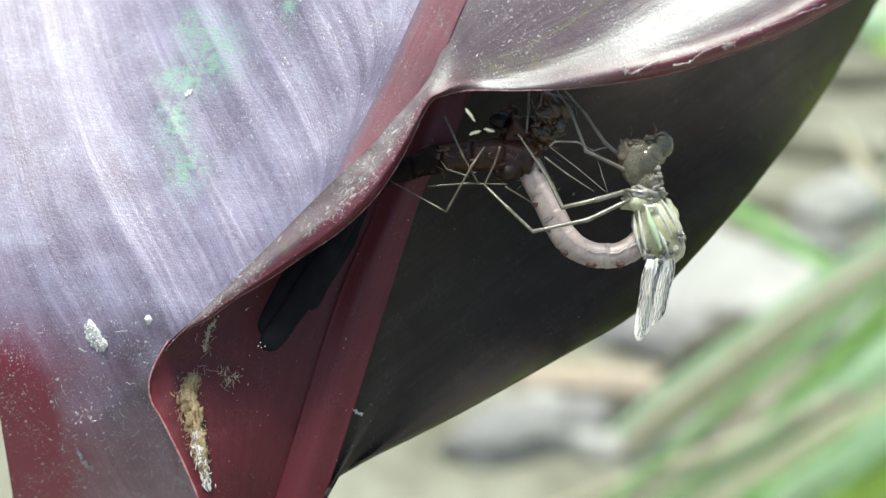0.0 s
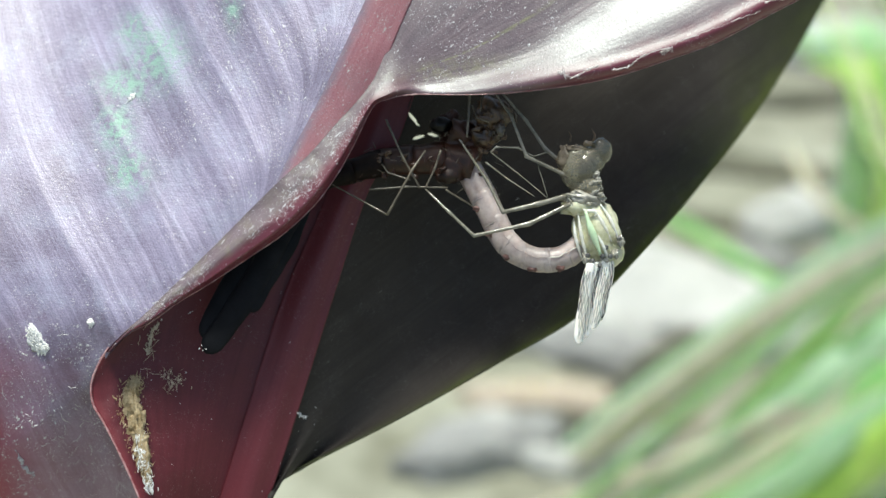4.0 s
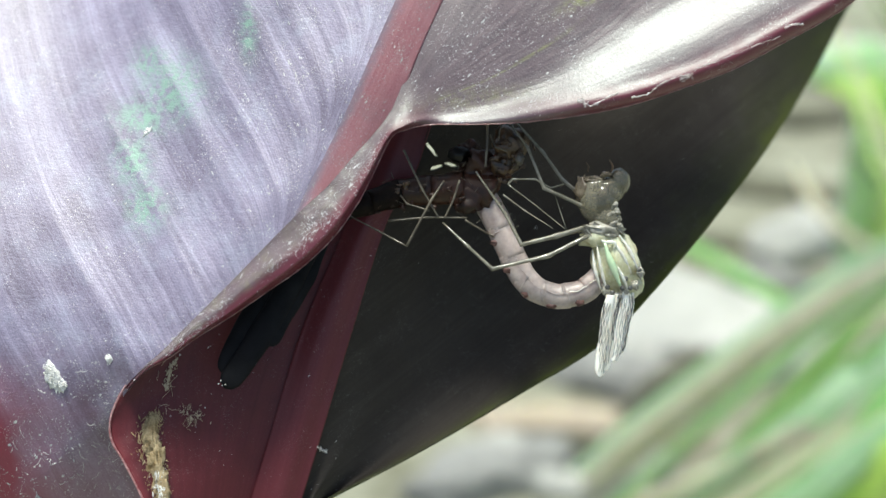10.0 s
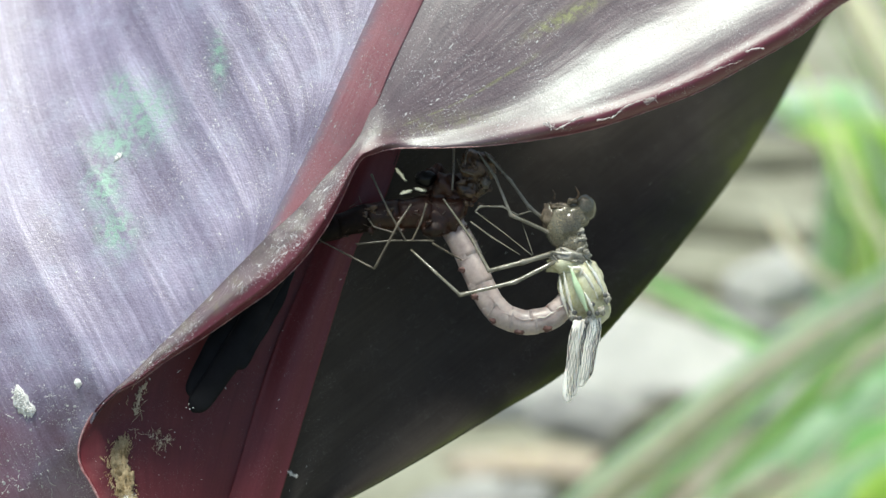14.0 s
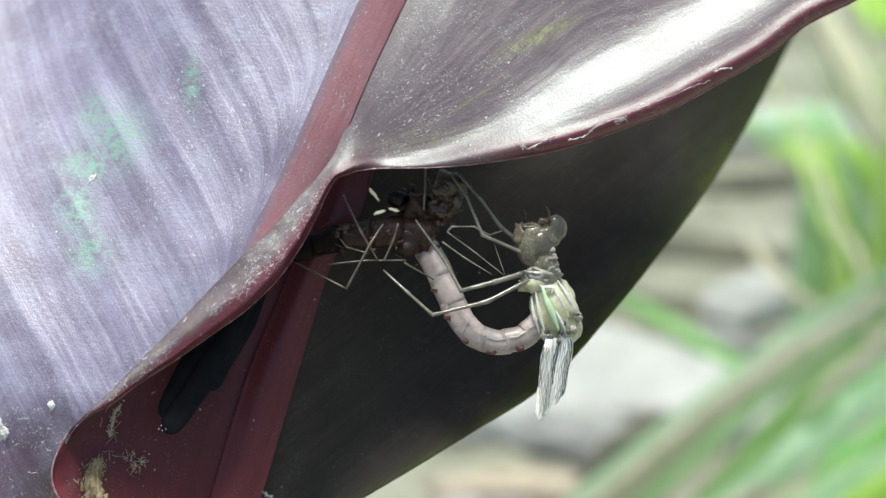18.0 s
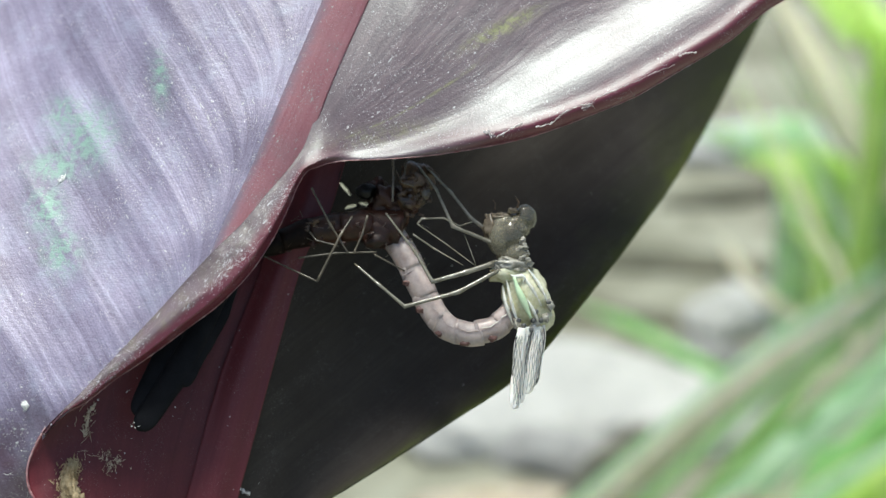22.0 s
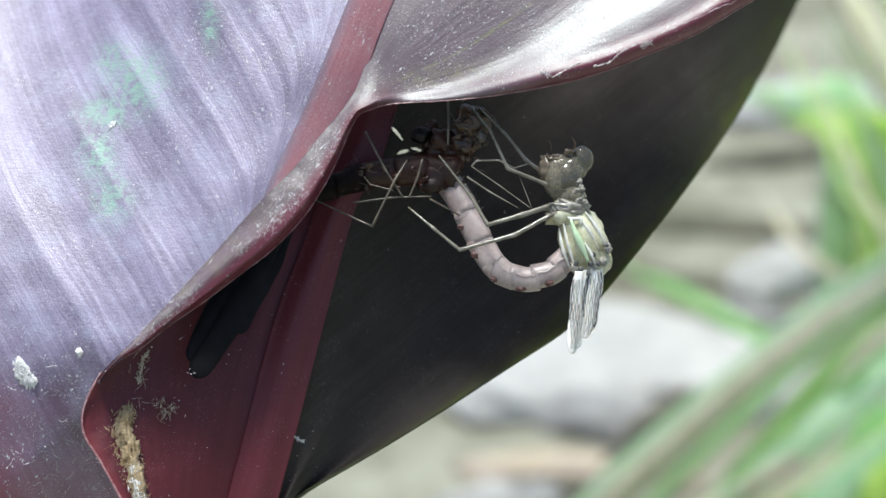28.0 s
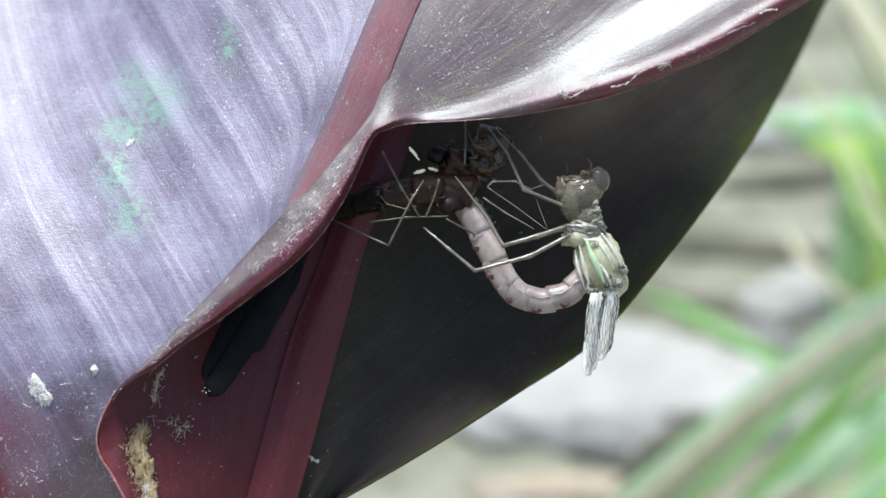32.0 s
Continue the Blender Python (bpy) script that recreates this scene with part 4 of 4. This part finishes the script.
ob, o = crust("scuff", "pale scratches on the dusty lower leaf", [(60, 790), (110, 770), (160, 760)], front_leaf, DUST, lambda s: 12, (0.6, 1.6), 26)
fibres(ob, o, front_leaf, (120, 780, 80, 70), 26, (5, 22), DUST, 0.5)
ob, o = crust("scuff", "curved pale scratch on the dusty lower leaf", [(82, 826), (92, 850), (112, 872)], front_leaf, DUST, lambda s: 2, (0.8, 2.0), 50)
fibres(ob, o, front_leaf, (200, 800, 40, 60), 14, (5, 18), DUST, 0.5)
ob, o = crust("white_fleck", "small white fleck on the purple leaf", [(213, 596), (216, 597), (219, 598)], front_leaf, CHALK, lambda s: 1.6, (0.6, 1.6), 14, (0.6, 1.4), 4)
ob, o = crust("white_fleck", "white speck on the dark leaf underside", [(576, 762), (584, 766), (592, 768)], rear_leaf, CHALK, lambda s: 2.0, (0.8, 2.0), 16)
ob, o = crust("white_fleck", "bright scar on the green patch of the leaf", [(284, 203), (290, 199), (295, 195)], front_leaf, CHALK, lambda s: 1.8, (1.0, 2.6), 20)


def dust(name, label, leaf, count, area, size, along=None):
    """Loose flakes lying all over a blade."""
    verts, faces = [], []
    o = at(400, 400)
    for k in range(count):
        u, v = area(rng)
        p, n = rest(u, v, leaf, 0.012)
        if p is None or fbm(u, v, 70, 21.0) < rng.uniform(-0.35, 0.25):
            continue
        r = UNIT * rng.uniform(*size) * (1 + 1.5 * (rng.random() < 0.06))
        e = n.orthogonal().normalized()
        st = rng.uniform(0.5, 2.2)
        if along:
            w = along(u, v) + rng.gauss(0, 0.25)
            q, _ = rest(u + 4 * math.cos(w), v + 4 * math.sin(w), leaf, 0.012)
            if q is not None and 0 < (q - p).length < 0.001:
                e = (q - p).normalized()
                e = (e - n * e.dot(n)).normalized()
                st = rng.uniform(1.5, 6.0)
        f = n.cross(e)
        i = len(verts)
        m = 5
        w0 = rng.uniform(0, 6)
        for j in range(m):
            w = w0 + 2 * math.pi * j / m
            verts.append(p - o + (e * math.cos(w) * st + f * math.sin(w)) * r * rng.uniform(0.6, 1.2))
        verts.append(p - o + n * r * 0.25)
        faces += [(i + j, i + (j + 1) % m, i + m) for j in range(m)]
    ob = new(name, mesh_of(name, verts, faces, DUST, False))
    ob.matrix_world = STAGE @ Matrix.Translation(o)
    tagged(ob, label, "dust", kind="stuff")
    if leaf is rear_leaf:
        REAR_THINGS.append(ob)


LIP_MID = spline([(716, 214), (668, 274), (592, 356), (425, 503), (300, 594)], 200)
dust("dust", "fine pale dust on the purple leaf", front_leaf, 4800, lambda r: (r.uniform(-150, 640), r.uniform(-200, 950)), (0.3, 0.95))
dust("dust", "fine pale dust on the purple leaf", front_leaf, 2200, lambda r: (r.gauss(500, 75), r.gauss(150, 130)), (0.25, 0.8))
dust("dust", "fine pale dust beside the midrib", front_leaf, 1200, lambda r: (r.uniform(560, 1050), r.uniform(-200, 190)), (0.35, 0.95))
dust("dust", "pale dashes along the veins beside the midrib", front_leaf, 900, lambda r: (r.gauss(820, 85), r.gauss(70, 75)), (0.22, 0.62), lambda u, v: math.atan2(v - 260, u - 640))
dust("dust", "fine pale dust on the midrib", front_leaf, 1100, lambda r: (lambda y: (765 - 0.49 * y + r.gauss(0, 22), y))(r.uniform(-150, 330)), (0.22, 0.6))
dust("dust", "pale dashes along the folded edge", front_leaf, 900, lambda r: (lambda p: (p[0] + r.gauss(0, 14), p[1] + r.gauss(0, 11)))(LIP_MID[r.randrange(200)]), (0.22, 0.6), lambda u, v: -0.8)
dust("dust", "pale dashes along the veins of the purple leaf", front_leaf, 1500, lambda r: (r.gauss(520, 70), r.gauss(140, 140)), (0.22, 0.6), lambda u, v: 1.25)
dust("dust", "pale scuffs on the lower purple leaf", front_leaf, 2600, lambda r: (r.uniform(-60, 280), r.uniform(600, 930)), (0.35, 1.3))
dust("dust", "fine pale dust on the folded lip", front_leaf, 1500, lambda r: (lambda p: (p[0] + r.gauss(0, 13), p[1] + r.gauss(0, 10)))(LIP_MID[r.randrange(200)]), (0.3, 0.8))
dust("dust", "scattered pale flakes on the red leaf", rear_leaf, 170, lambda r: (r.uniform(230, 620), r.uniform(480, 930)), (0.3, 0.95))
dust("dust", "few pale flakes on the dark leaf", rear_leaf, 60, lambda r: (r.uniform(620, 1500), r.uniform(50, 800)), (0.4, 0.9))


def silk(points, r, label, wob=0.5):
    o, _ = rest(*points[0], front_leaf)
    ob = thing("silk_thread", o, label, "silk")
    pts = []
    for k, (u, v) in enumerate(spline(points, 30)):
        p, n = rest(u + rng.gauss(0, wob * 0.4), v + rng.gauss(0, wob), front_leaf, 0.25)
        if p is not None:
            pts.append(p - o)
    part("strand", mesh_of("strand", *tube(pts, [1.15 * r * UNIT * rng.uniform(0.3, 1.5) for _ in pts], 7), SILK), ob)


ob, o = crust("silk_tuft", "crumpled white silk on the leaf's rolled edge", [(1050, 154), (1058, 158), (1068, 164)], front_leaf, SILK, lambda s: 3.0, (0.4, 1.2), 70, (0.6, 1.8))
silk([(1072, 166), (1092, 158), (1112, 150), (1122, 147)], 1.2, "white silk along the leaf's rolled edge")
silk([(1146, 150), (1172, 145), (1198, 130), (1225, 120), (1248, 114)], 1.2, "long white silk along the leaf's rolled edge", 0.7)
ob, o = crust("silk_tuft", "clump of white silk on the leaf's rolled edge", [(1234, 122), (1244, 118), (1254, 114)], front_leaf, SILK, lambda s: 3.0, (0.4, 1.2), 70, (0.6, 1.8))
silk([(1258, 108), (1300, 92), (1350, 72), (1410, 46)], 0.6, "thin pale line along the leaf's rolled edge", 0.8)
silk([(1420, 34), (1436, 28), (1452, 26)], 1.3, "white silk tuft on the leaf's edge")

# ---- the ground behind ----
SOIL = mottled("pale_dry_soil", (0.13, 0.127, 0.088), (0.35, 0.355, 0.285), 7.0, 0.9, 0.2, 0.0, 0.8, 0.01)
SLATE = mottled("pale_grey_stone", (0.20, 0.20, 0.195), (0.34, 0.34, 0.33), 20.0, 0.8, 0.3, 0.0, 0.8, 0.004)
CHALKSTONE = mottled("white_stone", (0.33, 0.33, 0.315), (0.53, 0.53, 0.505), 20.0, 0.8, 0.3, 0.0, 0.8, 0.004)
RUST = mottled("rusty_dead_leaf", (0.33, 0.27, 0.205), (0.49, 0.42, 0.34), 40.0, 0.7, 0.3, 0.0, 0.6, 0.001)
GREEN = mottled("green_blade", (0.11, 0.38, 0.055), (0.30, 0.63, 0.17), 30.0, 0.4, 0.5, 0.2, 0.4, 0.0005)
LIME = mottled("lime_blade", (0.32, 0.66, 0.05), (0.54, 0.86, 0.15), 30.0, 0.4, 0.5, 0.2, 0.4, 0.0005)
TAN = mottled("tan_blade", (0.42, 0.385, 0.25), (0.62, 0.575, 0.41), 30.0, 0.5, 0.4, 0.1, 0.4, 0.0005)
MINT = mottled("pale_green_blade", (0.30, 0.62, 0.24), (0.58, 0.86, 0.50), 25.0, 0.3, 0.5, 0.4, 0.4, 0.0005)
STRAW = mottled("straw_blade", (0.60, 0.55, 0.32), (0.80, 0.75, 0.50), 30.0, 0.5, 0.4, 0.1, 0.4, 0.0005)
# Darker copy of the green; blades labelled shaded have shade in their colour.
DEEP = mottled("deep_shaded_green_blade", (0.08, 0.18, 0.035), (0.17, 0.33, 0.09), 30.0, 0.45, 0.4, 0.1, 0.4, 0.0005)
for grass in (GREEN, LIME, STRAW, DEEP, TAN, MINT):
    skin_node = grass.node_tree.nodes["Principled BSDF"]
    skin_node.inputs["Subsurface Weight"].default_value, skin_node.inputs["Subsurface Scale"].default_value = 0.5, 0.01
    skin_node.inputs["Subsurface Radius"].default_value = (0.8, 1.0, 0.5)
# Stones of this colour are added as patches of shade on the soil.
SHADE = mottled("dark_shade_stone", (0.075, 0.077, 0.055), (0.16, 0.155, 0.11), 20.0, 0.8, 0.3, 0.0, 0.8, 0.004)
n = 60
verts = []
for j in range(n + 1):
    for i in range(n + 1):
        x, y = -60 + 120 * ((i / n - 0.5) * 2) ** 3 / 2 + 60, -60 + 120 * ((j / n - 0.5) * 2) ** 3 / 2 + 60
        verts.append((x, y, 0.012 * fbm(x, y, 0.25) if abs(x) < 4 and abs(y) < 4 else 0.0))
faces = [(j * (n + 1) + i, j * (n + 1) + i + 1, (j + 1) * (n + 1) + i + 1, (j + 1) * (n + 1) + i) for j in range(n) for i in range(n)]
tagged(new("ground", mesh_of("ground", verts, faces, SOIL)), "pale dry soil with scattered stones", "ground", kind="structure")


def ray(u, v, dist):
    """A place in the world, dist metres away along the line through leaf units u, v."""
    return STAGE @ (at(u, v).normalized() * dist)


def on_ground(u, v):
    p, e = ray(u, v, 1.0), STAGE.translation
    return e + (p - e) * (e.z / (e.z - p.z))


def stone(u, v, size, mat, label, seed, turn=0.0, name="stone"):
    p = on_ground(u, v)
    geo = blob((0, 0, size[2] * 0.5), size, 0.25, seed, 28, 14, Matrix.Rotation(turn, 3, "Z"))
    ob = new(name, mesh_of(name, *geo, mat))
    ob.location = (p.x, p.y, -0.004)
    tagged(ob, label, "stone" if name == "stone" else "leaf", "stones on the soil" if name == "stone" else "")
    if name == "dead_leaf":
        line = [Matrix.Rotation(turn, 3, "Z") @ Vector((size[0] * x, 0, size[2] * (0.5 + math.sqrt(1 - x * x)))) for x in np.linspace(-0.9, 0.9, 16)]
        part("midrib", mesh_of("midrib", *tube(line, 0.0012, 7), STRAW), ob, "pale dry midrib")


def blade(points, width, mat, label, seed):
    """A grass blade rooted in the soil that arches through the given places (u, v, metres)."""
    w = [ray(*p) for p in points]
    run = w[1].z - w[0].z
    root = w[0] + (w[0] - w[1]) * (min(2.5, w[0].z / run) if run > 0.02 else 0.3)
    root.z = -0.005
    pts = [Vector(q) - root for q in spline([tuple(root)] + [tuple(q) for q in w], 30)]
    verts, faces = [], []
    for k, p in enumerate(pts):
        tan = (pts[min(k + 1, 29)] - pts[max(k - 1, 0)]).normalized()
        eye = (STAGE.translation - root - p).normalized()
        side = tan.cross(eye).normalized()
        wd = width * (0.5 + 0.5 * min(1, k / 6)) * (1 if k < 22 else max(0.04, (29 - k) / 8))
        up = tan.cross(side)
        for x, h in ((-1, 0.0), (-0.5, 0.12), (0, 0.22), (0.5, 0.12), (1, 0.0), (0.5, 0.06), (0, 0.14), (-0.5, 0.06)):
            verts.append(p + side * (x * wd) - up * (h * wd))
    for k in range(29):
        for i in range(8):
            faces.append((k * 8 + i, k * 8 + (i + 1) % 8, k * 8 + 8 + (i + 1) % 8, k * 8 + 8 + i))
    ob = new("grass_blade", mesh_of("grass_blade", verts, faces, mat))
    ob.location = root
    tagged(ob, label, "grass", "grass blades behind the leaf")
    rib = new("midrib", mesh_of("midrib", *tube([Vector(verts[k * 8 + 2]) for k in range(28)], [width * 0.09 * (1 - k / 30) for k in range(28)], 6), mat))
    rib.parent = ob


# slabs and stones; the SHADE ones stand in for shaded gaps
stone(1040, 590, (0.10, 0.05, 0.02), CHALKSTONE, "flat chalky white stone on the soil", 1, 0.2)
stone(1240, 585, (0.13, 0.06, 0.02), CHALKSTONE, "wide chalky white stone on the soil", 2, -0.2)
stone(1130, 520, (0.10, 0.035, 0.02), CHALKSTONE, "long pale stone on the soil", 3, -0.3)
stone(1385, 495, (0.035, 0.015, 0.012), SLATE, "violet-grey stone on the soil", 4, -0.4)
stone(1120, 675, (0.055, 0.022, 0.02), SLATE, "bluish grey stone on the soil", 5, -0.35)
stone(960, 830, (0.036, 0.018, 0.02), SLATE, "small grey stone on the soil", 6, 0.5)
stone(1040, 748, (0.075, 0.016, 0.012), RUST, "curled rusty dead leaf on the soil", 7, -0.1, "dead_leaf")
stone(1215, 715, (0.055, 0.014, 0.03), SHADE, "dark stone with shade in its colour on the soil", 8, 0.6)
stone(1010, 790, (0.055, 0.010, 0.012), SHADE, "flat dark stone standing for shade on the soil", 21, -0.1)
stone(890, 800, (0.030, 0.016, 0.014), CHALKSTONE, "small pale stone on the soil", 22, 0.2)
stone(1120, 830, (0.040, 0.020, 0.014), CHALKSTONE, "small pale stone on the soil", 23, 0.4)
stone(1000, 860, (0.030, 0.012, 0.014), CHALKSTONE, "small pale stone on the soil", 24, -0.3)
stone(1190, 800, (0.040, 0.012, 0.010), RUST, "brown dead leaf on the soil", 25, 0.5, "dead_leaf")
stone(1340, 330, (0.11, 0.022, 0.012), SHADE, "long dark stone standing for shade among the grass", 9, -0.25)
stone(1290, 430, (0.07, 0.012, 0.010), SHADE, "thin dark stone added as a shade gap on the soil", 26, -0.35)
stone(1245, 640, (0.06, 0.010, 0.010), SHADE, "thin dark stone added as a shade gap on the soil", 27, 0.1)
stone(1500, 120, (0.16, 0.06, 0.02), CHALKSTONE, "large pale stone on the soil", 10, 0.0)
stone(1450, 430, (0.06, 0.03, 0.02), CHALKSTONE, "pale stone among the grass", 12, 0.3)
stone(1470, 215, (0.09, 0.015, 0.012), SHADE, "thin dark stone added as a shade gap among the grass", 28, 0.1)
stone(850, 850, (0.045, 0.022, 0.02), SLATE, "greyish stone on the soil", 13, 0.3)

# long leaning blades
for k, (pts, wd, mat, lab) in enumerate((
        ([(1218, 732, 0.74), (1410, 599, 0.68), (1594, 488, 0.64), (1782, 365, 0.6)], 0.0100, TAN, "long tan blade leaning across the grass"),
        ([(1189, 715, 0.77), (1380, 582, 0.72), (1575, 456, 0.68), (1763, 333, 0.64)], 0.0065, MINT, "long pale green blade leaning across"),
        ([(1480, 772, 0.62), (1590, 680, 0.6), (1700, 606, 0.58), (1832, 522, 0.56)], 0.0150, MINT, "broad pale green blade leaning across"),
        ([(1399, 767, 0.66), (1528, 676, 0.63), (1659, 583, 0.61), (1815, 469, 0.59)], 0.0050, GREEN, "narrow green blade leaning across"),
        ([(1572, 778, 0.58), (1672, 695, 0.56), (1771, 630, 0.55), (1893, 555, 0.54)], 0.0130, GREEN, "broad green blade leaning low"),
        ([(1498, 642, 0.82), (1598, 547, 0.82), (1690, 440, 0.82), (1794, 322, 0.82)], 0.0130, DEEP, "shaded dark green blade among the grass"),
        ([(1563, 606, 0.74), (1641, 540, 0.73), (1731, 453, 0.72), (1845, 356, 0.7)], 0.0060, TAN, "tan blade between green ones"),
        ([(1441, 568, 0.97), (1354, 502, 1.0), (1265, 444, 1.02), (1147, 383, 1.05)], 0.0075, GREEN, "green blade lying on the stones"),
        ([(1807, 292, 0.8), (1704, 131, 0.82), (1618, -51, 0.86), (1558, -181, 0.9), (1523, -278, 0.92)], 0.0125, STRAW, "straw-coloured blade arching upward"),
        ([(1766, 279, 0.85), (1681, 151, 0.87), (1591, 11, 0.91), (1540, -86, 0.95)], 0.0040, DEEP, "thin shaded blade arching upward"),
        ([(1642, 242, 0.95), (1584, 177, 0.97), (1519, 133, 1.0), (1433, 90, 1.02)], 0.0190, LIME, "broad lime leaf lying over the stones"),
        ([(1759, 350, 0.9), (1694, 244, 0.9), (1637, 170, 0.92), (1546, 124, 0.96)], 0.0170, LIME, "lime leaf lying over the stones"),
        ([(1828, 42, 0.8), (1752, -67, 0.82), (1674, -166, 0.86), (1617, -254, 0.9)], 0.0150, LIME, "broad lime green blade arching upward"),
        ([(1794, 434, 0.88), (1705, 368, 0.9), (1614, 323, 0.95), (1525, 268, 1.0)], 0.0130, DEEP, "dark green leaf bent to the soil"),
        ([(1816, 177, 0.86), (1766, 18, 0.9), (1712, -112, 0.95), (1680, -242, 1.0)], 0.0080, GREEN, "green blade arching upward"),
        ([(1848, 314, 0.78), (1798, 146, 0.8), (1758, -14, 0.84), (1743, -228, 0.88)], 0.0120, MINT, "pale green blade arching upward"),
        ([(1572, 464, 0.96), (1505, 400, 0.98), (1457, 336, 1.0), (1430, 274, 1.05)], 0.0050, STRAW, "straw blade lying on the stones"),
        ([(1589, 154, 0.98), (1518, 124, 1.0), (1446, 104, 1.02), (1373, 95, 1.04)], 0.0200, MINT, "pale green leaf lying over the stones"),
        ([(1640, 293, 0.9), (1605, 208, 0.92), (1546, 163, 0.95), (1464, 142, 1.0)], 0.0140, LIME, "bright lime leaf lying over the stones"),
        ([(1804, 346, 0.84), (1728, 258, 0.86), (1651, 170, 0.9), (1593, 113, 0.94)], 0.0200, LIME, "broad lime green leaf bent over"),
        ([(1753, 9, 0.78), (1697, -79, 0.8), (1630, -168, 0.84), (1585, -257, 0.88)], 0.0090, LIME, "lime green blade arching upward"),
        ([(1875, 80, 0.76), (1810, -20, 0.78), (1744, -120, 0.8), (1679, -230, 0.84)], 0.0140, LIME, "broad lime green blade arching upward"),
        ([(1300, 850, 0.66), (1480, 720, 0.62), (1700, 560, 0.58), (1950, 350, 0.56)], 0.0070, MINT, "pale green blade leaning across"),
        ([(1380, 900, 0.60), (1560, 790, 0.56), (1718, 640, 0.54), (1950, 450, 0.52)], 0.0110, GREEN, "broad green blade leaning across"),
        ([(1200, 900, 0.70), (1350, 800, 0.66), (1560, 640, 0.60), (1850, 430, 0.58)], 0.0060, GREEN, "green blade leaning across"),
        ([(1100, 900, 0.72), (1250, 850, 0.68), (1450, 760, 0.62), (1800, 560, 0.58)], 0.0050, STRAW, "pale blade leaning low"),
        ([(1330, 960, 0.60), (1450, 880, 0.56), (1600, 760, 0.54), (1900, 600, 0.52)], 0.0080, MINT, "pale green blade leaning low"),
        ([(1450, 960, 0.58), (1570, 860, 0.55), (1720, 740, 0.52), (1950, 560, 0.50)], 0.0110, LIME, "lime green blade leaning low"),
        ([(1250, 960, 0.66), (1400, 850, 0.62), (1600, 700, 0.58), (1900, 480, 0.55)], 0.0060, TAN, "tan blade leaning across"))):
    blade(pts, wd, mat, lab, k)
# thin blades of the same clumps
clump = random.Random(31)
for k in range(18):
    u, v, dist = clump.uniform(1180, 1640), clump.uniform(800, 960), clump.uniform(0.56, 0.80)
    lean = clump.uniform(0.55, 0.95)
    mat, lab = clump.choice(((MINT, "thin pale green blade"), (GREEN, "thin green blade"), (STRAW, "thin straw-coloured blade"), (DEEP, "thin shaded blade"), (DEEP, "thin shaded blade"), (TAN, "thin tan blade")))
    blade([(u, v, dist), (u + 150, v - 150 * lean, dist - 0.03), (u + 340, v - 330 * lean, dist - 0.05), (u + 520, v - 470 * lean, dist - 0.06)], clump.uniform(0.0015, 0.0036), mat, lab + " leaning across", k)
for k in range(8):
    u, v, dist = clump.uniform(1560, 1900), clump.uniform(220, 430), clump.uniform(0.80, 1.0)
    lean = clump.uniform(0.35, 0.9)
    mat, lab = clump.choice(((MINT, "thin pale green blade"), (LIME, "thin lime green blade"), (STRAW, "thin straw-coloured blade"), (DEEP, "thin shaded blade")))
    blade([(u, v, dist), (u - 70 * lean, v - 120, dist + 0.02), (u - 150 * lean, v - 270, dist + 0.05), (u - 250 * lean, v - 430, dist + 0.1)], clump.uniform(0.002, 0.005), mat, lab + " arching upward", k)


# ---- movement ----
def motions():
    """The damselfly sways and sinks a little as its abdomen bends; the cast skin shifts with it."""
    times = (0.0, 2.0, 5.0, 7.0, 9.0, 10.0, 11.0, 13.0, 16.0, 18.0, 20.0, 23.0, 25.0, 26.0, 29.0, 32.0)
    body_x = (3, 2, 1, 1, 0, -3, -2, -4, -5, -7, -8, -9, -9, -10, -9, -11)
    body_y = (-5, -7, 0, 0, 0, 3, 6, 11, 10, 12, 15, 15, 15, 14, 13, 14)
    sag = (-4, -4, -3, -2, 0, 4, 3, 4, 4, 5, 6, 8, 9, 9, 9, 9)
    skin_x = (2, 0, -2, 0, 0, -2, -6, -5, -5, -8, -10, -12, -11, -9, -9, -9)
    home, skin_home = fly.matrix_world.copy(), skin.matrix_world.copy()
    fly_rows, skin_rows = [], []
    for t, x, y, s in zip(times, body_x, body_y, skin_x):
        fly_rows.append((t, home @ Matrix.Translation((x * UNIT, 0, -y * UNIT))))
        skin_rows.append((t, skin_home @ Matrix.Translation((s * UNIT, 0, 0))))
    # the inner leaf turns a little in the draught, with all that sticks to it
    pivot = STAGE @ Matrix.Translation(inner_o)
    sway = ((0.0, 0.0), (2.5, 0.0), (4.5, 0.8), (5.0, 0.9), (6.0, 1.5), (7.5, 0.7), (9.0, 0.0), (10.0, 0.8), (11.0, 1.3), (13.0, 1.3), (16.0, 1.0), (19.0, 0.9),
            (20.5, 0.8), (22.0, 0.3), (24.0, 0.1), (26.0, 0.0), (32.0, 0.0))
    for ob in [rear_leaf] + REAR_THINGS:
        rest_pose = ob.matrix_world.copy()
        walk(ob, [(t, pivot @ pose(0, 0, 0, 0, 0, -a) @ pivot.inverted() @ rest_pose) for t, a in sway])
    walk(fly, fly_rows)
    walk(skin, skin_rows)
    weights = (0.15, 0.55, 1.0, 1.1, 0.85, 0.35, -0.3)
    for seg, w in zip(ABDOMEN, weights):
        walk(seg, [(t, Matrix.Translation((0, 0, -w * g * UNIT))) for t, g in zip(times, sag)])


motions()
